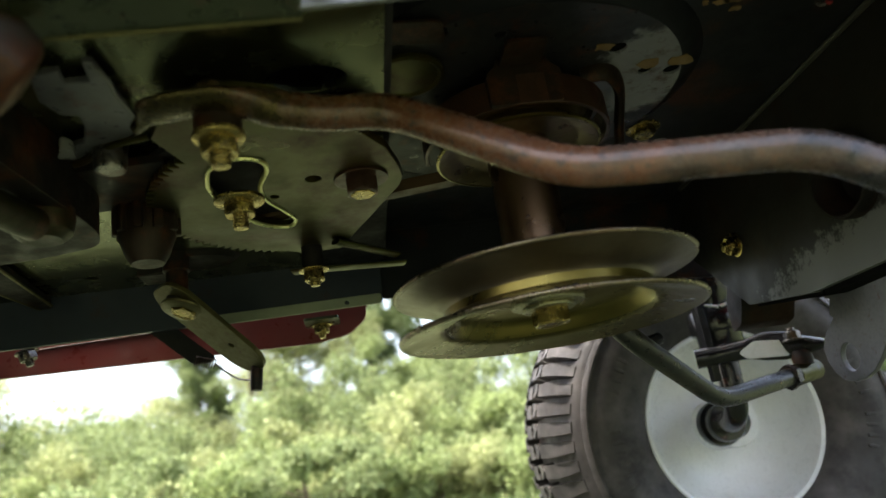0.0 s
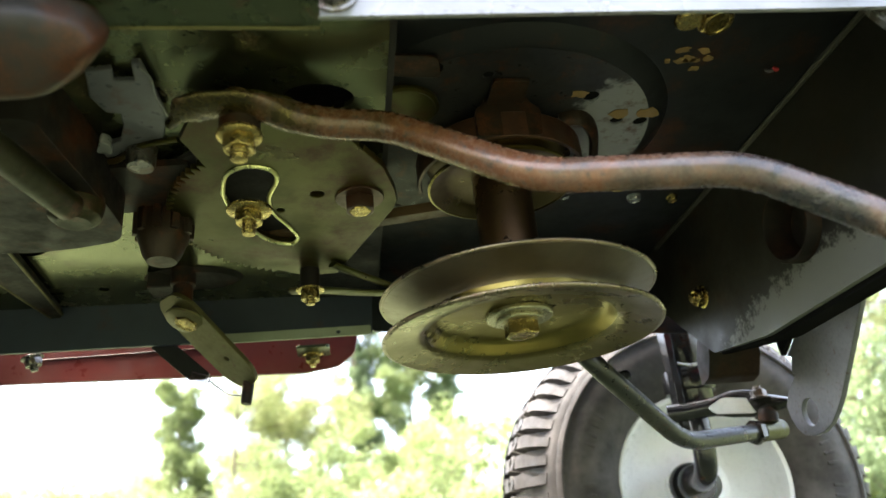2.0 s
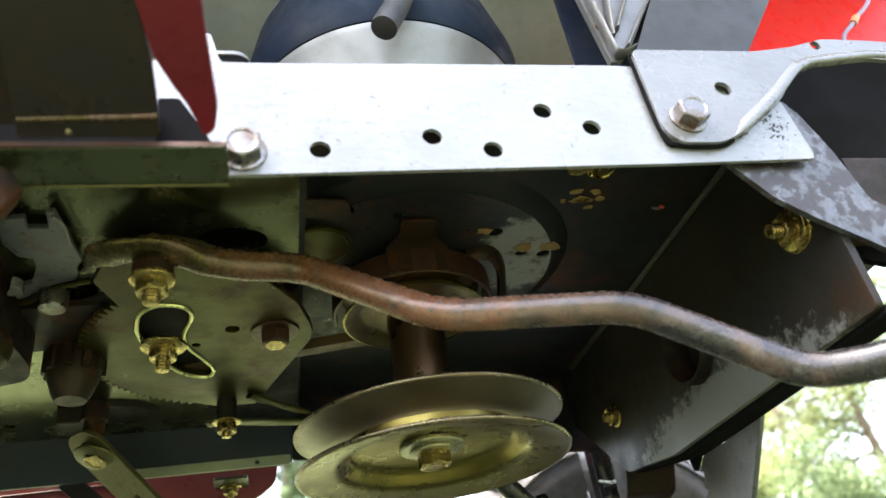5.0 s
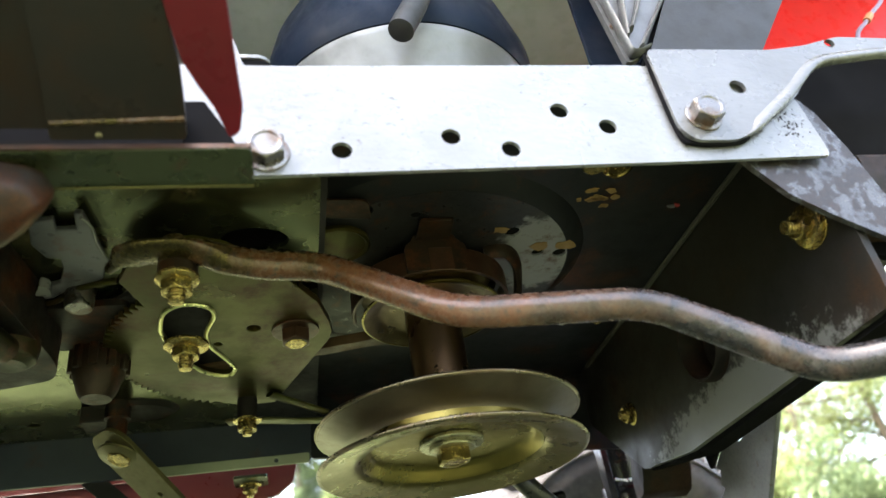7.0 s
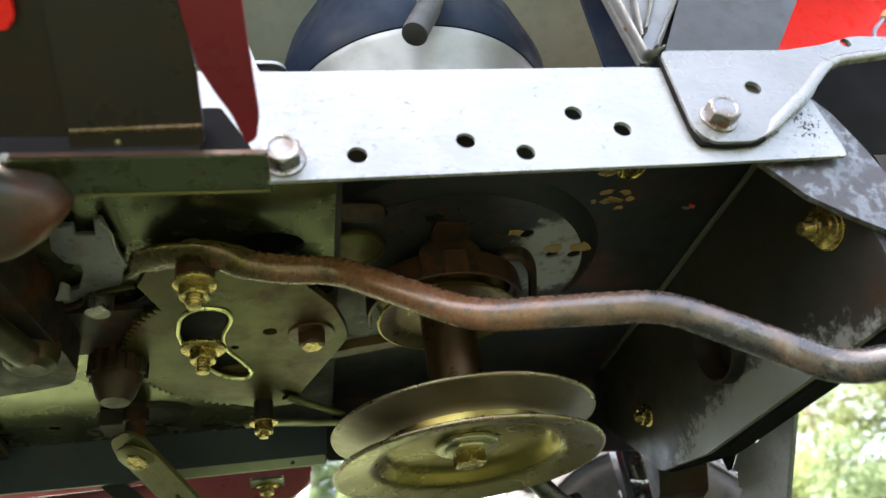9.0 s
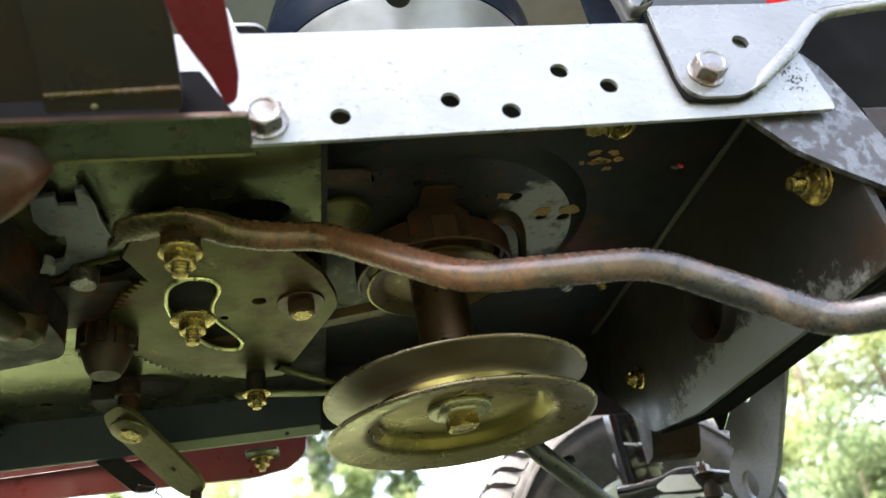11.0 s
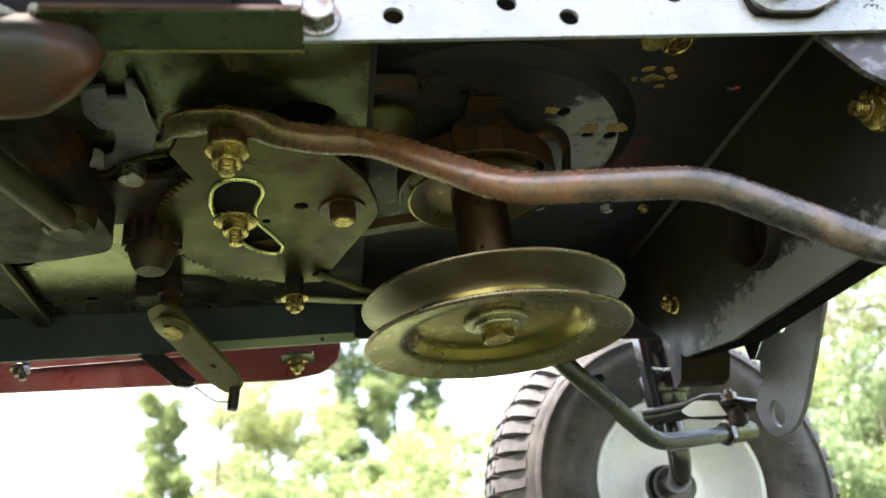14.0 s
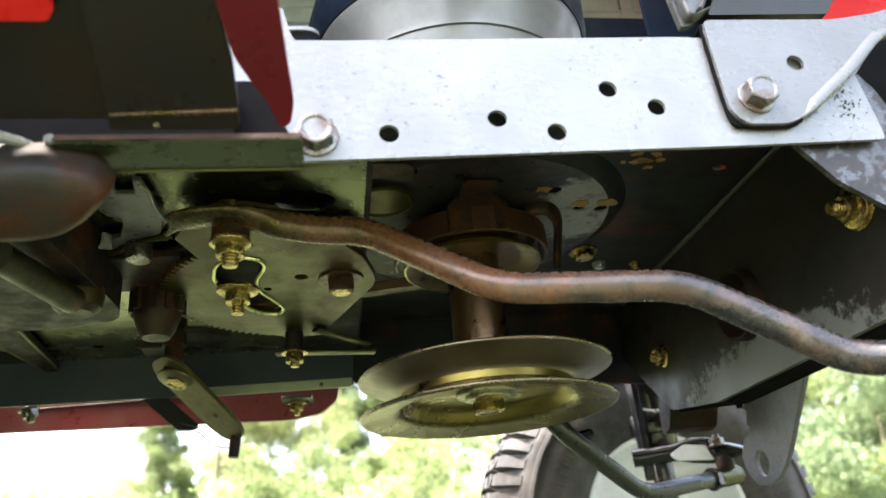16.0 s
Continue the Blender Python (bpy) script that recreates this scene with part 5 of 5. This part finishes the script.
# raised lettering on the side wall, kept as plain bars
for a0, k in ((6, 4), (-22, 5), (160, 6), (200, 4)):
    for i in range(k):
        mm = WM @ Matrix.Rotation(radians(a0 + i * 4.6), 4, "Z") @ Matrix.Translation((0.120, 0, WIN - 0.0168))
        part("raised_bar", box(-0.0062, 0.0062, -0.0017, 0.0015, -0.0006, 0.002, m=mm), RUBBER, wheel, bevel=0.0006)
part("hub_ring", lathe([(0.0155, 0.0), (0.0225, 0.0), (0.0235, 0.002), (0.0235, 0.014), (0.0155, 0.014)], frame_of((WX, WIN + 0.004, WZ), (0, 1, 0)), 40, True), RIMW, wheel)

# engine above the rail
engine = part("engine_housing", lathe([(0.0, -0.085), (0.066, -0.085), (0.070, -0.070), (0.083, -0.025), (0.0895, 0.0), (0.0915, 0.0035), (0.0922, 0.0065), (0.0922, 0.008), (0.0, 0.008)], Matrix.Translation((0, 0, 0.4765)), 96), SILVER, tractor, "bright brushed metal engine housing bottom")
part("blower_shroud", lathe([(0.0, 0.0), (0.0930, 0.0), (0.0960, 0.006), (0.0965, 0.024), (0.088, 0.060), (0.070, 0.10), (0.0, 0.11)], Matrix.Translation((0, 0, 0.4850)), 96), NAVY, engine, "dark blue blower shroud")
part("crankcase", lathe([(0.0, 0.0), (0.055, 0.0), (0.060, 0.004), (0.060, 0.03), (0.0, 0.03)], Matrix.Translation((0, 0, 0.3702)), 64), ALU, engine, "cast aluminium crankcase")
part("housing_seam", lathe([(0.0830, -0.0245), (0.0846, -0.0240), (0.0852, -0.0215), (0.0838, -0.0205)], Matrix.Translation((0, 0, 0.4765)), 96, True), SILVER, engine, "pressed seam round the housing")
part("shroud_seam", box(-0.0085, 0.0020, -0.0985, -0.088, 0.4900, 0.56), SILVER, engine, "bright vertical seam", 0.001)
part("drain_hose", tube(smooth_path([(-0.0180, -0.113, 0.4525), (-0.0150, -0.112, 0.4600), (-0.006, -0.109, 0.480), (-0.001, -0.105, 0.497), (0.004, -0.095, 0.53)], 6), 0.0074, 20, lambda w: (min(1.0, 0.72 + 9 * w), min(1.0, 0.72 + 9 * w))), HOSEM, engine, "dark grey rubber drain hose with a rounded end")
fins = part("cylinder_block", plate(rounded([(0.104, 0.4060), (0.170, 0.4080), (0.2004, 0.4503), (0.255, 0.54), (0.19, 0.56), (0.1249, 0.4464)], 0.0015), 0.018, XZ(-0.127)), BLOCKM, tractor, "cast aluminium cylinder block with cooling fins", 0.0010)
part("fin_web", plate(rounded([(0.0925, 0.4040), (0.0966, 0.4047), (0.1028, 0.4090), (0.1249, 0.4464), (0.18, 0.56), (0.076, 0.56), (0.0880, 0.4445)], 0.001), 0.004, XZ(-0.1345)), ALU, fins, bevel=0.0006)
for pts in ([(0.0745, 0.56), (0.0870, 0.4445), (0.0914, 0.4029), (0.0966, 0.4035), (0.1030, 0.4075)], [(0.140, 0.56), (0.1083, 0.4455), (0.0965, 0.4210)], [(0.176, 0.56), (0.1225, 0.4464), (0.0985, 0.4075)], [(0.108, 0.56), (0.0975, 0.4450), (0.0925, 0.4150)]):
    part("cooling_fin", tube(filleted([(x + 0.003, -0.1420, z + 0.0035) for x, z in pts], 0.003, 5), 0.0012, 8, lambda w: (1.0, 3.0), (0, 1, 0)), ALU, fins, "bright fin edge")
part("fin_bolt", lathe([(0.0, 0.001), (0.0022, 0.001), (0.0026, 0.0), (0.0, 0.0)], frame_of((0.0925, -0.1390, 0.430), (0, -1, 0)), 16), BOLTG, fins)
part("fin_backing", plate(rounded([(0.098, 0.390), (0.175, 0.390), (0.205, 0.44), (0.205, 0.56), (0.098, 0.56)], 0.003), 0.003, XZ(-0.095)), NAVY, fins, "dark blue engine shroud wall", 0.0006)
liner = part("hood_liner", plate(rounded([(-0.30, 0.40), (0.34, 0.40), (0.34, 0.95), (-0.30, 0.95)], 0.01), 0.004, XZ(0.150)), LINER, tractor, "grey plastic hood liner with embossed panels", 0.001)
for ix in range(6):
    for iz in range(5):
        x0, z0 = -0.27 + ix * 0.1, 0.50 + iz * 0.085
        bm = bmesh.new()
        add_tube(bm, [(x0, 0.1455, z0), (x0 + 0.084, 0.1455, z0), (x0 + 0.084, 0.1455, z0 + 0.066), (x0, 0.1455, z0 + 0.066), (x0, 0.1455, z0)], 0.0022, 6)
        part("embossed_panel", bm, LINER, liner)
hood = part("hood", plate(rounded([(0.190, 0.396), (0.62, 0.380), (0.66, 0.60), (0.60, 0.80), (0.24, 0.80), (0.200, 0.60)], 0.03, 6), 0.006, XZ(-0.020)), RED, tractor, "bright red engine hood panel", 0.002, seg=3)
part("hood_top", plate(rounded([(0.16, -0.02), (0.62, -0.02), (0.60, 0.20), (0.16, 0.20)], 0.03, 6), 0.006, XY(0.795)), RED, hood, bevel=0.002)
wire = part("ignition_wire", tube(smooth_path([(0.368, -0.085, 0.555), (0.3555, -0.085, 0.5325), (0.3341, -0.085, 0.5129), (0.3286, -0.085, 0.5066), (0.3152, -0.085, 0.4932), (0.310, -0.080, 0.470)], 8), 0.0016, 8), WIREM, tractor, "thin violet ignition wire")
part("wire_joint", tube([(0.3360, -0.085, 0.5146), (0.3300, -0.085, 0.5080)], 0.0028, 10), TAPE, wire, "orange wire joint")
dark = part("engine_bay_wall", plate(rounded([(0.105, 0.385), (0.20, 0.385), (0.20, 0.60), (0.105, 0.60)], 0.004), 0.004, XZ(0.080)), NAVY, tractor, "dark blue engine bay wall", 0.001)
# lid and back wall out of view, added to block sun from above
lid = part("hood_lid", plate(rounded([(-0.34, -0.24), (0.56, -0.24), (0.56, 0.30), (-0.34, 0.30)], 0.05, 8), 0.006, XY(0.70)), LINER, tractor, "grey-lined hood lid over the engine bay", 0.002)
part("lid_back", plate(rounded([(-0.20, 0.40), (0.20, 0.40), (0.20, 0.70), (-0.20, 0.70)], 0.02, 6), 0.005, YZ(-0.335)), DARKP, lid, "", 0.001)
deck = part("rear_deck", plate(rounded([(-1.35, -0.42), (-0.60, -0.42), (-0.42, -0.22), (-0.42, 0.22), (-0.60, 0.42), (-1.35, 0.42)], 0.06, 8), 0.02, XY(0.46)), RED, tractor, "red rear fender deck", 0.006)
# two unseen blocks, added to keep rear light from getting under the frame
part("rear_light_block", plate(rounded([(-1.30, 0.10), (-0.46, 0.10), (-0.44, 0.30), (-0.44, 0.46), (-1.30, 0.46)], 0.02, 5), 0.30, XZ(0.15)), BLACK, deck, "unseen black block added to stop light from the rear", 0.002)
part("rear_end_block", plate(rounded([(-1.30, 0.10), (-0.80, 0.10), (-0.76, 0.30), (-0.80, 0.455), (-1.30, 0.455)], 0.04, 6), 0.80, XZ(0.40)), BLACK, deck, "unseen black block that closes the rear to light", 0.004)


# ---- trees and shrubs beyond ----
def leaf_material(name, a, b_col, seed):
    m, nt, b = principled(name)
    geo = nt.nodes.new("ShaderNodeNewGeometry")
    c = ramp(nt, geo.outputs["Random Per Island"], [(0.0, a), (0.6, b_col), (1.0, tuple(min(1, x * 1.5) for x in b_col))])
    n = noise_node(nt, 1.3, 3.0, 0.6)
    c = mix(nt, remap(nt, n, 0.35, 0.7, 0.0, 0.6), c, tuple(x * 0.55 for x in a))
    nt.links.new(c, b.inputs["Base Color"])
    b.inputs["Roughness"].default_value = 0.7
    b.inputs["Specular IOR Level"].default_value = 0.2
    tr = nt.nodes.new("ShaderNodeBsdfTranslucent")
    nt.links.new(c, tr.inputs["Color"])
    mx = nt.nodes.new("ShaderNodeMixShader")
    mx.inputs[0].default_value = 0.4
    out = next(x for x in nt.nodes if x.type == "OUTPUT_MATERIAL")
    nt.links.new(b.outputs[0], mx.inputs[1])
    nt.links.new(tr.outputs[0], mx.inputs[2])
    nt.links.new(mx.outputs[0], out.inputs["Surface"])
    return m


LEAF_Y = leaf_material("yellow_green_leaves", (0.26, 0.295, 0.120), (0.38, 0.415, 0.205), 1)
LEAF_G = leaf_material("mid_green_leaves", (0.160, 0.205, 0.080), (0.260, 0.315, 0.145), 2)
LEAF_D = leaf_material("dark_ivy_leaves", (0.120, 0.170, 0.085), (0.195, 0.250, 0.130), 3)
LEAF_P = leaf_material("pale_green_leaves", (0.205, 0.260, 0.100), (0.315, 0.380, 0.165), 4)
BARK = worn("grey_brown_bark", (0.17, 0.13, 0.09), 0.0, 0.85, dark=0.55, relief=0.8, rust_scale=12)


def leaf_cloud(rng, centres, radii, per, size):
    """Folded leaf blades scattered in tufts round the given centres."""
    nC = len(centres)
    C = np.repeat(centres, per, axis=0)
    R = np.repeat(radii, per)
    n = len(C)
    d = rng.normal(size=(n, 3))
    d /= np.linalg.norm(d, axis=1)[:, None]
    P = C + d * (R * rng.random(n) ** 0.45)[:, None] * np.array([1, 1, 0.8])
    P[:, 2] = np.maximum(P[:, 2], 0.03)
    ax = rng.normal(size=(n, 3)); ax[:, 2] -= 0.5
    ax /= np.linalg.norm(ax, axis=1)[:, None]
    sd = np.cross(ax, rng.normal(size=(n, 3)))
    sd /= np.linalg.norm(sd, axis=1)[:, None]
    nm = np.cross(ax, sd)
    L = (size * (0.6 + 0.8 * rng.random(n)))[:, None]
    W = L * 0.32
    V = np.stack([P, P + ax * L * 0.5 + sd * W + nm * L * 0.08, P + ax * L, P + ax * L * 0.5 - sd * W + nm * L * 0.08], 1).reshape(-1, 3)
    b = np.arange(n)[:, None] * 4
    F = np.concatenate([b + [0, 1, 2], b + [0, 2, 3]])
    return V, F


def tree(name, label, az, dist, height, spread, mat, seed, base=0.0, leaves=5200, size=0.036, gaps=1.0, cat="tree", top_heavy=0.0, tuft=1.0, limbs=1.0):
    rng = np.random.default_rng(seed)
    x0, y0 = -0.05 + dist * math.sin(radians(az)), -0.4 + dist * math.cos(radians(az))
    thing = new(name)
    thing.location = (x0, y0, GROUND)
    tagged(thing, label, cat, group={"tree": "trees of the hedge", "shrub": "hedge shrubs", "ivy_tree": "ivy-clad trees", "weed_clump": "weed clumps"}[name])
    bm = bmesh.new()
    tips = []
    lean = rng.normal(size=2) * 0.04
    trunk_path = [Vector((lean[0] * height * w * w, lean[1] * height * w * w, height * 0.86 * w)) for w in np.linspace(0, 1, 8)]
    r0 = 0.012 + height * 0.012
    add_tube(bm, trunk_path, r0, 8, lambda w: (1.0 - 0.85 * w, 1.0 - 0.85 * w), (0, 1, 0))
    nl = int((9 + height * 3) * limbs)
    for k in range(nl):
        w = base / height + (1 - base / height) * (k + rng.random()) / nl
        i = min(int(w * 7), 6)
        s = trunk_path[i].lerp(trunk_path[i + 1], w * 7 - i)
        a = rng.random() * 6.28
        reach = spread * (0.45 + 0.65 * rng.random()) * (0.55 + 0.9 * math.sin(math.pi * min(1, 0.15 + 0.75 * w + top_heavy * 0.1)))
        e = s + Vector((math.cos(a) * reach, math.sin(a) * reach, reach * (0.1 + 0.6 * rng.random())))
        mdl = s.lerp(e, 0.5) + Vector((0, 0, -0.05 * reach))
        add_tube(bm, smooth_path([s, mdl, e], 4), r0 * (0.5 - 0.35 * w), 5, lambda q: (1 - 0.75 * q, 1 - 0.75 * q))
        for q in (0.35, 0.6, 0.8, 1.0, 1.1):
            tips.append(s.lerp(e, q) + Vector(rng.normal(size=3) * 0.10 * spread))
    part("trunk", bm, BARK, thing)
    C = np.array([tuple(v) for v in tips])
    C = C[rng.random(len(C)) < gaps]
    R = tuft * spread * (0.16 + 0.20 * rng.random(len(C)))
    V, F = leaf_cloud(rng, C, R, max(8, int(3.0 * leaves) // len(C)), size)
    me = bpy.data.meshes.new("crown")
    me.from_pydata(V.tolist(), [], F.tolist())
    me.materials.append(mat)
    crown = new("crown", me)
    crown.parent = thing
    return thing


# azimuth, distance, height, spread
tree("ivy_tree", "slender tree wrapped in dark ivy", -12.0, 8.2, 2.55, 0.20, LEAF_G, 41, 0.3, 11000, size=0.032, gaps=0.8, tuft=1.7, limbs=3.0)
tree("tree", "broad yellow-green tree with thin stems and gaps", -8.8, 8.0, 2.45, 0.85, LEAF_Y, 14, 0.4, 12000, size=0.030, gaps=0.8, tuft=1.15)
tree("tree", "broad yellow-green tree with thin stems and gaps", -4.4, 8.3, 2.25, 0.60, LEAF_Y, 15, 0.4, 9000, size=0.030, gaps=0.65, tuft=1.1)
tree("ivy_tree", "slender tree wrapped in dark ivy", 0.5, 8.6, 4.4, 0.17, LEAF_D, 18, 0.2, 15000, size=0.032, tuft=1.9, limbs=3.6)
tree("tree", "tall slim mid-green tree", 4.6, 8.8, 3.4, 0.50, LEAF_G, 20, 0.2, 13000, tuft=1.3)
tree("ivy_tree", "slender tree wrapped in dark ivy", 7.7, 9.0, 3.9, 0.16, LEAF_D, 22, 0.3, 13000, size=0.032, tuft=1.9, limbs=3.6)
tree("shrub", "pale green willowy hedge shrub", 6.0, 7.2, 1.5, 0.7, LEAF_P, 21, leaves=7000, cat="shrub")
tree("shrub", "low mid-green hedge shrub", -25.5, 8.0, 1.05, 0.8, LEAF_G, 11, leaves=5000, cat="shrub")
tree("shrub", "low pale green hedge shrub", -20.5, 8.4, 0.85, 0.8, LEAF_P, 12, leaves=5000, cat="shrub")
tree("shrub", "low mid-green hedge shrub", -15.5, 8.2, 0.95, 0.8, LEAF_G, 13, leaves=5000, cat="shrub")
tree("shrub", "dense mid-green shrub under the young trees", -8.5, 7.2, 1.0, 0.8, LEAF_G, 16, leaves=5000, cat="shrub")
tree("shrub", "small pale green hedge shrub", -3.0, 7.6, 0.8, 0.6, LEAF_P, 17, leaves=3600, cat="shrub")
tree("shrub", "bright green bushy hedge shrub", 2.2, 7.0, 1.15, 0.8, LEAF_G, 19, leaves=6000, cat="shrub")
tree("shrub", "broad mid-green hedge shrub", 12.4, 7.6, 1.0, 0.75, LEAF_G, 23, leaves=5000, cat="shrub")
tree("shrub", "broad mid-green hedge shrub", 17.0, 8.0, 1.3, 0.95, LEAF_P, 24, leaves=4500, cat="shrub")
tree("shrub", "broad mid-green hedge shrub", 23.0, 8.0, 1.6, 1.0, LEAF_G, 25, leaves=4500, cat="shrub")
tree("tree", "tall leafy green tree", 30.0, 8.2, 3.4, 1.0, LEAF_G, 26, 0.3, 6500)
tree("tree", "tall mid-green leafy tree", 36.5, 7.2, 3.6, 0.85, LEAF_P, 27, 0.2, 8500)
tree("tree", "tall leafy green tree", 42.0, 7.6, 4.2, 0.9, LEAF_Y, 28, 0.2, 8500)
tree("tree", "tall leafy green tree", 48.5, 7.6, 4.2, 1.0, LEAF_G, 29, 0.2, 7000)
tree("shrub", "dense green hedge shrub", 37.5, 6.2, 1.1, 0.8, LEAF_D, 30, leaves=6000, cat="shrub")
tree("shrub", "dense green hedge shrub", 44.0, 6.4, 1.2, 0.8, LEAF_D, 31, leaves=6000, cat="shrub")
tree("tree", "yellow-green tree at the end of the hedge", -31.5, 8.0, 2.2, 0.9, LEAF_Y, 32, 0.3, 5200)
random.seed(5)
for k in range(11):
    tree("weed_clump", "rank green weeds at the foot of the hedge", -30 + k * 6.0 + random.uniform(-1, 1), random.uniform(5.4, 6.4), random.uniform(0.4, 0.55), random.uniform(0.5, 0.6), (LEAF_G, LEAF_P, LEAF_Y)[k % 3], 50 + k, leaves=3200, size=0.034, cat="weeds")
for k in range(10):
    tree("weed_clump", "low broad-leaved weeds in the grass", -16 + k * 3.4 + random.uniform(-0.6, 0.6), random.uniform(3.9, 4.6), random.uniform(0.25, 0.38), random.uniform(0.28, 0.36), (LEAF_G, LEAF_Y, LEAF_P)[k % 3], 80 + k, leaves=1800, size=0.030, cat="weeds")
